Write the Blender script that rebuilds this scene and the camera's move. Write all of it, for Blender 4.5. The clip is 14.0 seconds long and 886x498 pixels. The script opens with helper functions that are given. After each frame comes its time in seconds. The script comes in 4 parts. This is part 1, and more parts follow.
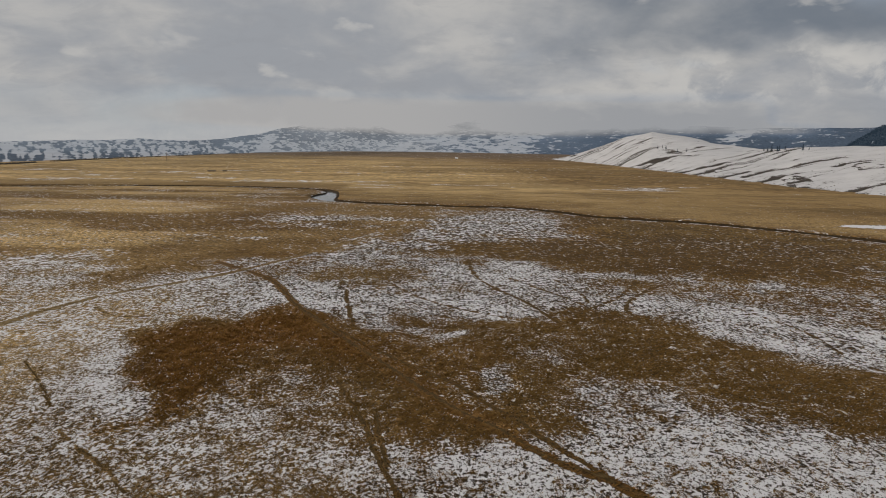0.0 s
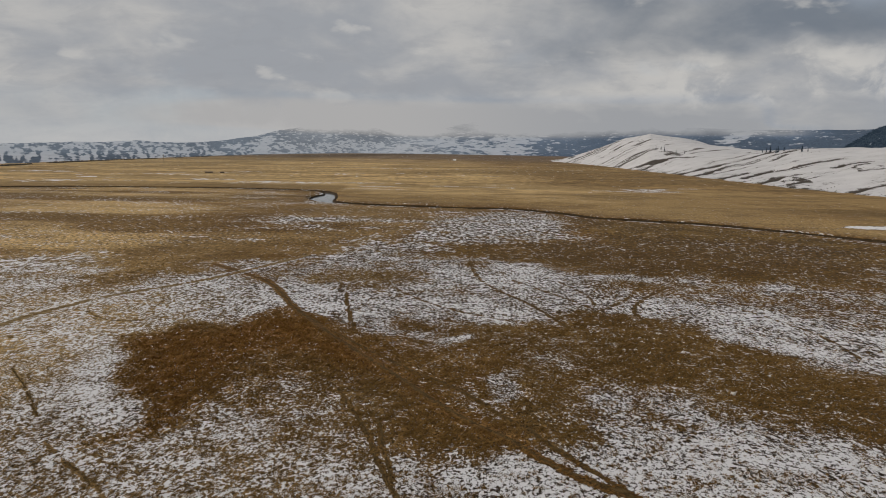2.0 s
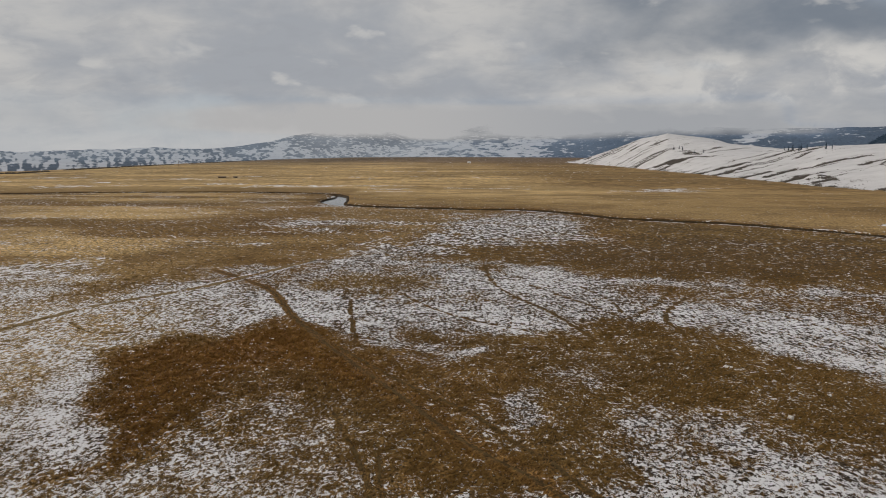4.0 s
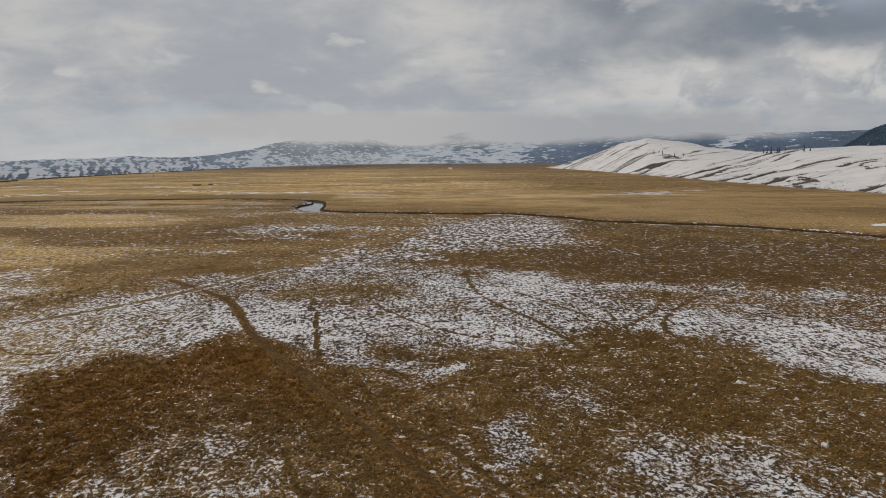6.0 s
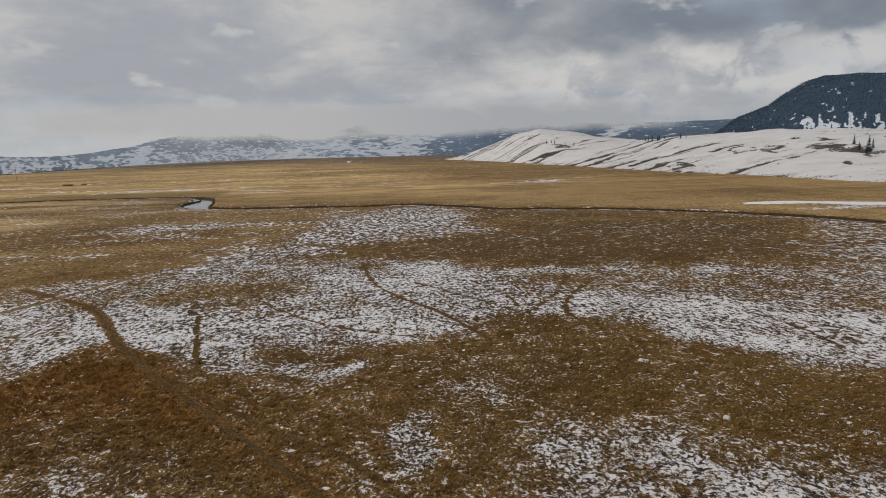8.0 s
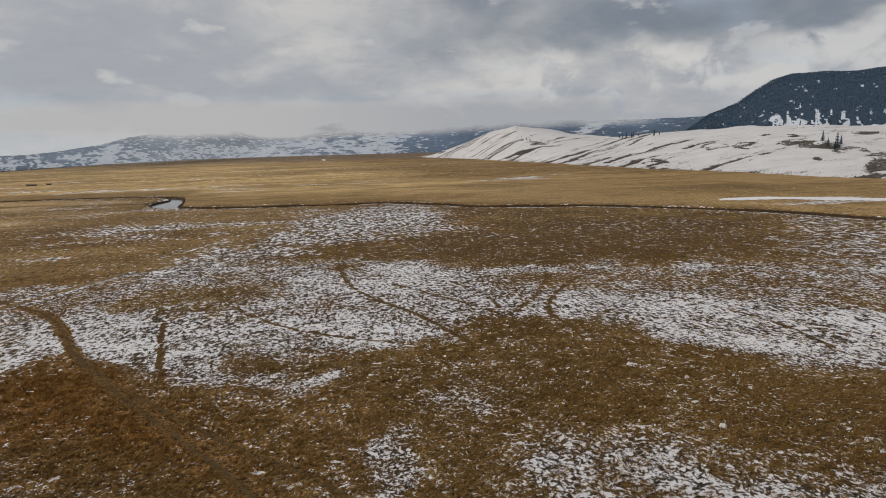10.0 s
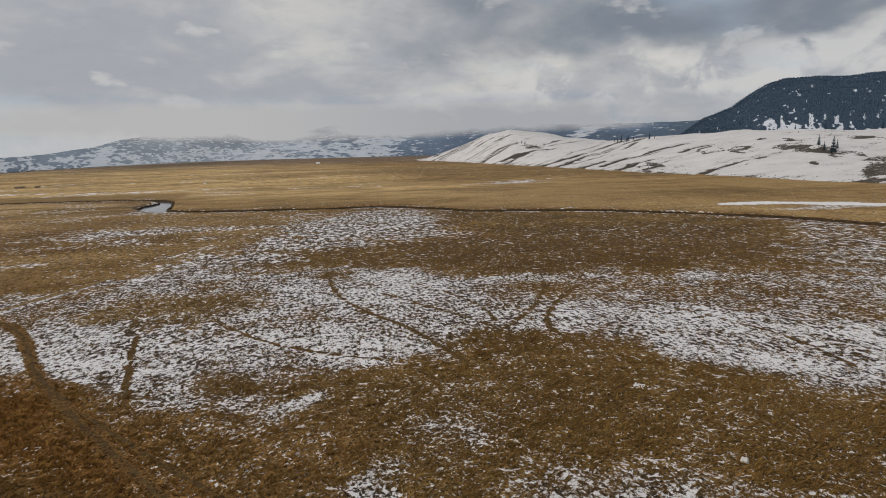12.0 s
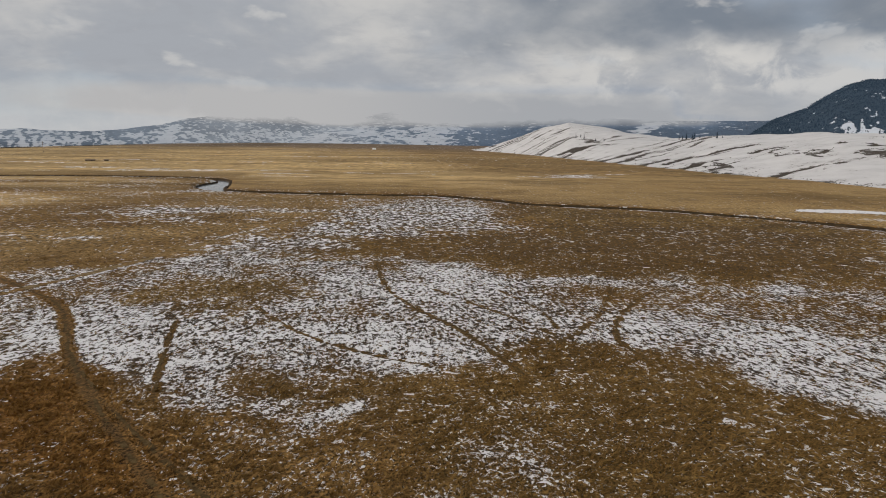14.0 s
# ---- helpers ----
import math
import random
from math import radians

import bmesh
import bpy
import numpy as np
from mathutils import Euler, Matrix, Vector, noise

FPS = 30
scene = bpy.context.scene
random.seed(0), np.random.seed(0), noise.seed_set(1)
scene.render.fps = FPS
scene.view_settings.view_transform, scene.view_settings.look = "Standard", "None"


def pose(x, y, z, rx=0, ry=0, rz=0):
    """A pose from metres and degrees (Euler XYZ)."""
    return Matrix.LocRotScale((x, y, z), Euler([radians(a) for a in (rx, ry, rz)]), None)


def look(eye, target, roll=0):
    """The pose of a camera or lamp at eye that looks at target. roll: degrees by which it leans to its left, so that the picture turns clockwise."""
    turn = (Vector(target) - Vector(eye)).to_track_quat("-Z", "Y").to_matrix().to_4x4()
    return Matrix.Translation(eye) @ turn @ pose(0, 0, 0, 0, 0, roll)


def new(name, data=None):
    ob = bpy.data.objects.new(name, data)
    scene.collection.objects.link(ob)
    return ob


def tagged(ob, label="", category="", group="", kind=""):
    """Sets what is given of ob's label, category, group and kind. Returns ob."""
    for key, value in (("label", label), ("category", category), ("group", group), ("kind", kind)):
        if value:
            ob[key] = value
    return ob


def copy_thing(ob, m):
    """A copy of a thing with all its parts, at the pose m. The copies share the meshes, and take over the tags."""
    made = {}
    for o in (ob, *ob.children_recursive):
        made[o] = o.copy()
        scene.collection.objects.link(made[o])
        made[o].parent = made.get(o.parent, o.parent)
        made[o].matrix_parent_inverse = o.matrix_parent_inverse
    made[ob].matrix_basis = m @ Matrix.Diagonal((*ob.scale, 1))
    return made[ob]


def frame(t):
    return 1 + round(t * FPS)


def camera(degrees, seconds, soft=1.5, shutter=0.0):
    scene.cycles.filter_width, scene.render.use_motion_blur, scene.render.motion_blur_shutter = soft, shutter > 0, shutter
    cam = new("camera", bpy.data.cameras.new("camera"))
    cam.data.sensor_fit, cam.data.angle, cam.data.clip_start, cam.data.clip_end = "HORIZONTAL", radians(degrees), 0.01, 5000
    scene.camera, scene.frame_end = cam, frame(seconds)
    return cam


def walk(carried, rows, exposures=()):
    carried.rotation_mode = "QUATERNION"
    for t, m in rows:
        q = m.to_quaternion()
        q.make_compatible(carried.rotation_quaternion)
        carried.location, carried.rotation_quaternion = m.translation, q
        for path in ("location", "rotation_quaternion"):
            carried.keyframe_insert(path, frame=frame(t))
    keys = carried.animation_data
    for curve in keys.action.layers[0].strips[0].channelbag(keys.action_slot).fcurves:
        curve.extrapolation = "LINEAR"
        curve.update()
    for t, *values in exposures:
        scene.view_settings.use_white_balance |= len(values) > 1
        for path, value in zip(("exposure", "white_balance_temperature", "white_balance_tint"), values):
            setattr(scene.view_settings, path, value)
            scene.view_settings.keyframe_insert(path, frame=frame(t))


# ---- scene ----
def aim(x, y, z, yaw, pitch, roll):
    """A camera pose: yaw to the right of +Y, pitch downwards, roll clockwise of the picture, in degrees."""
    return pose(x, y, z, 90 - pitch, 0, -yaw) @ pose(0, 0, 0, 0, 0, roll)


cam = camera(72.89, 14.0, soft=0.7)
PATH = [
    (0, aim(-0.01, 0.00, 28.00, -0.11, 9.55, 0.93)),
    (0.5, aim(-0.62, 0.44, 27.97, 0.37, 9.72, 1.02)),
    (1, aim(-0.92, 0.90, 27.86, 0.64, 9.75, 1.03)),
    (1.5, aim(-0.97, 1.64, 27.61, 0.72, 9.63, 0.97)),
    (2, aim(-0.93, 2.94, 27.41, 0.10, 9.36, 0.91)),
    (2.5, aim(-0.84, 4.69, 27.17, -0.49, 9.28, 0.72)),
    (3, aim(-0.70, 6.81, 26.81, -1.05, 9.22, 0.53)),
    (5.5, aim(0.54, 19.06, 24.57, -1.41, 8.61, -0.03)),
    (6, aim(0.68, 21.23, 24.06, 0.28, 8.42, -0.30)),
    (6.5, aim(1.08, 23.07, 23.48, 2.88, 8.43, -0.62)),
    (7, aim(1.68, 24.39, 22.98, 5.82, 8.66, -0.76)),
    (7.5, aim(1.94, 25.17, 22.76, 8.24, 8.95, -1.14)),
    (8, aim(1.99, 25.88, 22.73, 9.59, 9.19, -1.40)),
    (10.5, aim(2.50, 30.31, 22.54, 12.05, 9.46, -1.53)),
    (11, aim(2.84, 31.51, 22.52, 12.17, 9.33, -1.50)),
    (11.5, aim(3.26, 32.81, 22.51, 12.24, 9.23, -1.46)),
    (12, aim(3.64, 34.09, 22.50, 12.37, 9.18, -1.41)),
    (12.5, aim(4.04, 35.36, 22.49, 12.45, 9.43, -1.37)),
    (13, aim(4.42, 36.79, 22.45, 12.58, 9.98, -1.34)),
    (13.5, aim(4.49, 38.62, 22.38, 13.09, 10.55, -0.60)),
    (13.7, aim(4.23, 39.56, 22.28, 12.87, 10.55, -0.51)),
    (13.8, aim(4.11, 40.03, 22.23, 12.31, 10.53, -0.30)),
    (13.9, aim(3.98, 40.50, 22.18, 10.53, 10.39, 0.20)),
    (14, aim(3.85, 40.97, 22.13, 7.53, 10.10, 0.94)),
]
walk(cam, PATH, [(0, -0.25, 6620, 10), (3, -0.14, 6600, 10), (5.5, -0.05, 6580, 10), (8, -0.04, 6560, 10), (11, 0.0, 6540, 10), (14, 0.0, 6560, 10)])

# ---- sky and sun ----
SUN_AZ, SUN_EL = -105.0, 27.0          # degrees to the right of +Y, and above the horizon
world = bpy.data.worlds.new("winter_sky")
scene.world = world
world.use_nodes = True


class Nodes:
    """A short way to write a node tree."""

    def __init__(self, tree):
        self.tree = tree
        tree.nodes.clear()

    def add(self, kind, inputs=()):
        node = self.tree.nodes.new(kind)
        for key, value in dict(inputs).items():
            self.put(node.inputs[key], value)
        return node

    def put(self, socket, value):
        if isinstance(value, bpy.types.NodeSocket):
            self.tree.links.new(value, socket)
        elif isinstance(value, (tuple, list)) and len(value) == 3 and socket.type == "RGBA":
            socket.default_value = (*value, 1)
        else:
            socket.default_value = value

    def math(self, op, a, b=0.0, c=0.0, clamp=False):
        n = self.add("ShaderNodeMath")
        n.operation, n.use_clamp = op, clamp
        for i, v in enumerate((a, b, c)):
            self.put(n.inputs[i], v)
        return n.outputs[0]

    def vec(self, op, a, b=(0, 0, 0)):
        n = self.add("ShaderNodeVectorMath")
        n.operation = op
        self.put(n.inputs[0], a)
        self.put(n.inputs[1], b)
        return n.outputs[0]

    def ramp01(self, v, lo, hi):
        n = self.add("ShaderNodeMapRange")
        n.interpolation_type, n.clamp = "SMOOTHSTEP", True
        self.put(n.inputs["Value"], v)
        self.put(n.inputs["From Min"], lo)
        self.put(n.inputs["From Max"], hi)
        return n.outputs[0]

    def noise(self, vector, scale, detail=4.0, rough=0.55, warp=0.0):
        n = self.add("ShaderNodeTexNoise", {"Vector": vector, "Scale": scale, "Detail": detail, "Roughness": rough, "Distortion": warp})
        return n.outputs["Fac"]

    def mix(self, f, a, b):
        n = self.add("ShaderNodeMix")
        n.data_type = "RGBA"
        self.put(n.inputs[0], f)
        self.put(n.inputs[6], a)
        self.put(n.inputs[7], b)
        return n.outputs[2]

    def attr(self, name):
        n = self.add("ShaderNodeAttribute")
        n.attribute_name = name
        return n.outputs["Fac"]


def build_sky():
    w = Nodes(world.node_tree)
    way = w.add("ShaderNodeTexCoord").outputs["Generated"]
    sky = w.add("ShaderNodeTexSky")
    sky.sky_type, sky.sun_disc, sky.sun_elevation, sky.sun_rotation, sky.altitude = "NISHITA", False, radians(SUN_EL), radians(SUN_AZ), 1900.0
    blue = w.vec("SCALE", sky.outputs[0])
    blue.node.inputs["Scale"].default_value = 0.1
    xyz = w.add("ShaderNodeSeparateXYZ", {0: way})
    x, y, z = xyz.outputs
    up = w.math("MAXIMUM", z, 0.0)
    bearing = w.math("MULTIPLY", w.math("ARCTAN2", x, y), 57.2958)
    height = w.math("MULTIPLY", w.math("ARCSINE", z), 57.2958)
    # the flat cloud deck, foreshortened towards the horizon
    deep = w.math("ADD", up, 0.34)
    deck = w.add("ShaderNodeCombineXYZ", {0: w.math("DIVIDE", x, deep), 1: w.math("DIVIDE", y, deep), 2: 0.0}).outputs[0]
    big = w.noise(w.vec("ADD", deck, (3.1, 1.7, 0)), 0.95, 3.0, 0.5, 0.2)
    fine = w.noise(w.vec("ADD", deck, (7.3, 2.2, 0)), 3.2, 6.0, 0.55, 0.2)
    shape = w.math("ADD", w.math("MULTIPLY", big, 0.5), w.math("MULTIPLY", fine, 0.5))
    puff = w.noise(w.vec("MULTIPLY", way, (1, 1, 1.6)), 5.0, 5.0, 0.52, 0.1)
    bearing = w.math("ADD", bearing, w.math("MULTIPLY", w.math("SUBTRACT", puff, 0.5), 26.0))
    tall = w.math("ADD", height, w.math("MULTIPLY", w.math("SUBTRACT", puff, 0.5), 9.0))
    grey = w.mix(w.ramp01(shape, 0.38, 0.58), (0.366, 0.388, 0.424), (0.545, 0.542, 0.536))
    # ragged shreds under the deck
    shred = w.noise(w.vec("ADD", w.vec("MULTIPLY", deck, (1.0, 1.5, 1.0)), (4.4, 8.1, 0)), 7.0, 6.0, 0.6, 0.5)
    grey = w.mix(w.math("MULTIPLY", w.ramp01(shred, 0.46, 0.66), 0.30), grey, (0.335, 0.352, 0.385))
    # a darker rain cloud stands over the eastern range
    dark = w.math("MULTIPLY", w.math("MULTIPLY", w.ramp01(bearing, 2.0, 20.0), w.ramp01(bearing, 150.0, 90.0)), w.ramp01(tall, 6.2, 10.0))
    grey = w.mix(w.math("MULTIPLY", dark, w.ramp01(shape, 0.84, 0.44)), grey, (0.196, 0.228, 0.274))
    # lit heads of cloud below it
    lump = w.noise(w.vec("MULTIPLY", way, (1, 1, 1.35)), 13.0, 6.0, 0.58, 0.35)
    low = w.math("MULTIPLY", w.ramp01(tall, 3.2, 5.0), w.ramp01(tall, 9.0, 6.6))
    right = w.ramp01(bearing, 8.0, 24.0)
    bright = w.math("MULTIPLY", w.math("MULTIPLY", w.ramp01(lump, 0.44, 0.60), low), right)
    bright = w.math("MAXIMUM", bright, w.math("MULTIPLY", w.math("MULTIPLY", w.ramp01(bearing, 34.0, 46.0), w.ramp01(bearing, 62.0, 52.0)), w.math("MULTIPLY", w.math("MULTIPLY", w.ramp01(tall, 4.5, 6.5), w.ramp01(tall, 10.5, 8.6)), w.ramp01(lump, 0.36, 0.52))))
    wisp = w.math("MULTIPLY", w.ramp01(w.noise(w.vec("MULTIPLY", way, (1, 1, 2.2)), 8.0, 5.0, 0.5, 0.2), 0.60, 0.70), w.ramp01(height, 22.0, 11.0))
    cloud = w.mix(w.math("MULTIPLY", w.math("MAXIMUM", bright, w.math("MULTIPLY", wisp, 0.6)), 0.9), grey, (0.62, 0.612, 0.595))
    gap = w.math("MULTIPLY", w.ramp01(w.noise(w.vec("ADD", deck, (1.2, 9.4, 0)), 0.8, 4.0), 0.57, 0.68), 0.5)
    out = w.mix(gap, cloud, w.mix(0.6, blue, (0.40, 0.47, 0.56)))
    out = w.mix(w.math("MULTIPLY", w.ramp01(tall, 4.0, 0.5), 0.6), out, w.mix(w.ramp01(bearing, 10.0, -12.0), (0.40, 0.41, 0.425), (0.61, 0.60, 0.59)))     # mist low down
    back = w.add("ShaderNodeBackground", {"Color": out, "Strength": 1.0})
    w.put(w.add("ShaderNodeOutputWorld").inputs["Surface"], back.outputs[0])


build_sky()
sun = new("sun", bpy.data.lights.new("sun", "SUN"))
sun.data.energy, sun.data.angle, sun.data.color = 1.8, radians(12), (1.0, 0.90, 0.78)
a, e = radians(SUN_AZ), radians(SUN_EL)
sun.matrix_world = look((math.sin(a) * math.cos(e) * 50, math.cos(a) * math.cos(e) * 50, math.sin(e) * 50 + 60), (0, 0, 60))


# ---- materials ----
def material(name):
    m = bpy.data.materials.new(name)
    m.use_nodes = True
    return m, Nodes(m.node_tree)


def finish(n, color, rough=0.9, bump=None, strength=0.4, distance=0.1, spec=0.2):
    b = n.add("ShaderNodeBsdfPrincipled", {"Base Color": color, "Roughness": rough, "Specular IOR Level": spec})
    if bump is not None:
        k = n.add("ShaderNodeBump", {"Height": bump, "Strength": strength, "Distance": distance})
        n.put(b.inputs["Normal"], k.outputs[0])
    n.put(n.add("ShaderNodeOutputMaterial").inputs["Surface"], b.outputs[0])
    return b


SNOW = (0.87, 0.855, 0.865)


def meadow_material():
    m, n = material("snow_dusted_meadow")
    p = n.add("ShaderNodeTexCoord").outputs["Object"]
    mid, big = n.noise(p, 0.36, 3.0, 0.6), n.noise(p, 0.06, 4.0, 0.6)
    wide = n.noise(p, 0.012, 4.0, 0.6)
    cover, red, gold = n.attr("cover"), n.attr("red"), n.attr("gold")
    # tussocks stand in clumps that grow coarser towards the open plain
    sizes = ((2.6, 0.85, 0.5), (1.75, 0.60, 0.4), (0.72, 0.55, 0.4), (0.12, 0.40, 0.3))
    marks = (n.attr("step_a"), n.attr("step_b"), n.attr("step_c"))
    clump = tuft = None
    for k, (scale, stretch, warp) in enumerate(sizes):
        q = n.vec("MULTIPLY", p, (1.0, stretch, 1.0))
        a = n.noise(q, scale, 5.0, 0.71, warp)
        b = n.noise(n.vec("ADD", q, (31.0, 17.0, 0.0)), scale * 1.7, 3.0, 0.65, 0.3)
        if k == 0:
            clump, tuft = a, b
        else:
            f = marks[k - 1]
            clump = n.math("ADD", n.math("MULTIPLY", clump, n.math("SUBTRACT", 1.0, f)), n.math("MULTIPLY", a, f))
            tuft = n.math("ADD", n.math("MULTIPLY", tuft, n.math("SUBTRACT", 1.0, f)), n.math("MULTIPLY", b, f))
    fine = n.noise(n.vec("MULTIPLY", p, (1.0, 0.6, 1.0)), 6.0, 3.0, 0.7)
    tone = n.ramp01(n.math("ADD", n.math("MULTIPLY", big, 0.6), n.math("MULTIPLY", mid, 0.4)), 0.36, 0.62)
    grass = n.mix(tone, (0.093, 0.054, 0.015), (0.197, 0.117, 0.033))
    grass = n.mix(red, grass, n.mix(n.ramp01(mid, 0.3, 0.7), (0.175, 0.078, 0.017), (0.300, 0.142, 0.034)))
    # straw set extra pale: some sunlight on the far plain is in its colour
    straw = n.mix(n.ramp01(n.math("ADD", n.math("MULTIPLY", wide, 0.6), n.math("MULTIPLY", big, 0.4)), 0.33, 0.55), (0.33, 0.212, 0.088), (0.66, 0.455, 0.208))
    grass = n.mix(gold, grass, straw)
    grass = n.mix(n.attr("pale"), grass, n.mix(n.ramp01(wide, 0.35, 0.65), (0.14, 0.100, 0.078), (0.24, 0.172, 0.122)))
    # long darker swathes of rush across the open plain
    far = n.attr("away")
    swathe = n.noise(n.vec("MULTIPLY", p, (0.30, 1.0, 1.0)), 0.030, 5.0, 0.66, 0.8)
    swathe = n.math("MAXIMUM", n.ramp01(swathe, 0.50, 0.60), n.math("MULTIPLY", n.ramp01(n.noise(n.vec("MULTIPLY", p, (0.30, 1.0, 1.0)), 0.0095, 5.0, 0.64, 0.8), 0.49, 0.58), 0.8))
    grass = n.mix(n.math("MULTIPLY", swathe, n.math("MULTIPLY", far, 0.50)), grass, (0.150, 0.096, 0.040))
    # dark grass amid snow: shadow between tussocks is put into its colour
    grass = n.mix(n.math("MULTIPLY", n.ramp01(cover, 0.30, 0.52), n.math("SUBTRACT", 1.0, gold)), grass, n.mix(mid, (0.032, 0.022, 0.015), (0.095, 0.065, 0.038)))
    grass = n.mix(n.attr("soil"), grass, n.mix(mid, (0.062, 0.035, 0.013), (0.125, 0.072, 0.026)))
    # tuft noise multiplies the shade of the gaps into the grass colour
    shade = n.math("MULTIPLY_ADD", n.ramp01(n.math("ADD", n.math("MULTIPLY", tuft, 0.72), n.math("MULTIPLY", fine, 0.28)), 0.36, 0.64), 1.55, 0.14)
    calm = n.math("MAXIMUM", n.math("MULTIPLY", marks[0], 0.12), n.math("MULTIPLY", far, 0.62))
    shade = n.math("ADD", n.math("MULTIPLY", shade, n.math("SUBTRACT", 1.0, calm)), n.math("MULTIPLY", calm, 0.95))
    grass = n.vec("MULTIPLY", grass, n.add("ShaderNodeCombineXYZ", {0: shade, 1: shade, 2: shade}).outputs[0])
    v = n.math("ADD", n.math("MULTIPLY", clump, 0.78), n.math("ADD", n.math("MULTIPLY", fine, 0.12), n.math("MULTIPLY", mid, 0.10)))
    v = n.math("MULTIPLY_ADD", n.math("SUBTRACT", v, 0.5), 1.12, 0.5)
    fleck = n.ramp01(n.noise(n.vec("MULTIPLY", p, (0.75, 1.0, 1.0)), 1.1, 2.0, 0.5, 0.6), 0.63, 0.72)
    fleck = n.math("MULTIPLY", fleck, n.math("MULTIPLY", n.ramp01(cover, 0.06, 0.22), 0.24))
    v = n.math("ADD", v, fleck)
    edge = n.math("SUBTRACT", 0.635, n.math("MULTIPLY", cover, 0.27))
    snow = n.ramp01(v, n.math("SUBTRACT", edge, 0.016), n.math("ADD", edge, 0.024))
    snow = n.math("MULTIPLY", snow, 0.97)
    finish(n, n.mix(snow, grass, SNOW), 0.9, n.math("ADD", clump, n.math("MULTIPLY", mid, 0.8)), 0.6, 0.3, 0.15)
    return m


def tuft_material():
    m, n = material("dry_grass")
    r = n.add("ShaderNodeNewGeometry").outputs["Random Per Island"]
    c = n.mix(n.ramp01(r, 0.0, 1.1), (0.070, 0.041, 0.013), (0.29, 0.175, 0.056))
    c = n.mix(n.attr("red"), c, n.mix(r, (0.155, 0.075, 0.018), (0.40, 0.205, 0.056)))
    c = n.mix(n.attr("gold"), c, n.mix(r, (0.28, 0.185, 0.075), (0.52, 0.38, 0.18)))
    finish(n, c, 0.85, spec=0.1)
    return m


def hill_material(name, wood, snowy, scale=1.0):
    """Snow over sage and rock: 'shrub' tells where plants or rock stand through."""
    m, n = material(name)
    p = n.add("ShaderNodeTexCoord").outputs["Object"]
    fine, mid = n.noise(p, 0.22 * scale, 5.0, 0.65), n.noise(p, 0.03 * scale, 4.0, 0.6)
    v = n.math("ADD", n.math("MULTIPLY", fine, 0.55), n.math("MULTIPLY", mid, 0.45))
    edge = n.math("SUBTRACT", 0.74, n.math("MULTIPLY", n.attr("shrub"), 0.42))
    plant = n.ramp01(v, n.math("SUBTRACT", edge, 0.06), n.math("ADD", edge, 0.06))
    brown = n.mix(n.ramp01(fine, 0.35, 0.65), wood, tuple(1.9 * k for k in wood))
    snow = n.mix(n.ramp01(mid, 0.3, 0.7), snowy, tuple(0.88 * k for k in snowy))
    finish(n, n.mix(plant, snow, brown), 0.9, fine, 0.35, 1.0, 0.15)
    return m


def plain_material(name, a, b, scale, rough=0.85, strength=0.3, spec=0.2, distance=0.05):
    m, n = material(name)
    p = n.add("ShaderNodeTexCoord").outputs["Object"]
    f = n.math("ADD", n.math("MULTIPLY", n.noise(p, scale, 4.0, 0.6), 0.6), n.math("MULTIPLY", n.noise(p, scale * 7, 3.0), 0.4))
    finish(n, n.mix(n.ramp01(f, 0.35, 0.65), a, b), rough, f, strength, distance, spec)
    return m


def tree_material(name, a, b):
    m, n = material(name)
    r = n.add("ShaderNodeNewGeometry").outputs["Random Per Island"]
    p = n.add("ShaderNodeTexCoord").outputs["Object"]
    c = n.mix(n.math("ADD", n.math("MULTIPLY", r, 0.6), n.math("MULTIPLY", n.noise(p, 0.8, 3.0), 0.4)), a, b)
    finish(n, c, 0.9, spec=0.1)
    return m


def water_material():
    m, n = material("river_water")
    p = n.add("ShaderNodeTexCoord").outputs["Object"]
    f = n.noise(p, 0.8, 3.0)
    finish(n, n.mix(f, (0.10, 0.12, 0.135), (0.16, 0.18, 0.19)), 0.12, f, 0.06, 0.05, 0.6)
    return m


def cloud_haze_material():
    """Glowing cloud on the mountains, thin at its lower edge and in its holes, with painted haze."""
    m, n = material("glowing_cloud_and_haze")
    p = n.add("ShaderNodeTexCoord").outputs["Object"]
    f = n.noise(n.vec("MULTIPLY", p, (1, 1, 2.5)), 0.0035, 5.0, 0.6, 0.3)
    lumpy = n.math("MULTIPLY_ADD", n.math("SUBTRACT", f, 0.5), 2.4, 1.0)
    a = n.math("MULTIPLY", n.math("MULTIPLY", n.attr("dense"), lumpy), 1.08, clamp=True)
    # the sheet emits; its thin parts lay blue haze over the mountains
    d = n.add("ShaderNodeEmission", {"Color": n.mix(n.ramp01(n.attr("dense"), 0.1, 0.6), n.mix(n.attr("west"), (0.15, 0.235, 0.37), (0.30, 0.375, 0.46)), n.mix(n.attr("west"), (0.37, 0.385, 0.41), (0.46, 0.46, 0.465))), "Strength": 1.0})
    clear = n.add("ShaderNodeBsdfTransparent")
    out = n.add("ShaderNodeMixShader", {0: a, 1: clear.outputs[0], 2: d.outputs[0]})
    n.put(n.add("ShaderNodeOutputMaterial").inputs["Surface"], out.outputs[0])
    return m


MEADOW, TUFT = meadow_material(), tuft_material()
HILL = hill_material("snowy_sage_slope", (0.055, 0.047, 0.040), (0.69, 0.68, 0.685), 1.8)
# far snow and woods are tinted blue: haze is put into their colour
FAR = hill_material("hazed_far_snow_and_wood", (0.055, 0.075, 0.105), (0.56, 0.585, 0.63), 0.5)
# floor, snow and needles lean to blue, with mountain haze mixed into the colours
MOUNT = hill_material("hazed_forest_floor", (0.020, 0.032, 0.045), (0.66, 0.70, 0.76), 0.7)
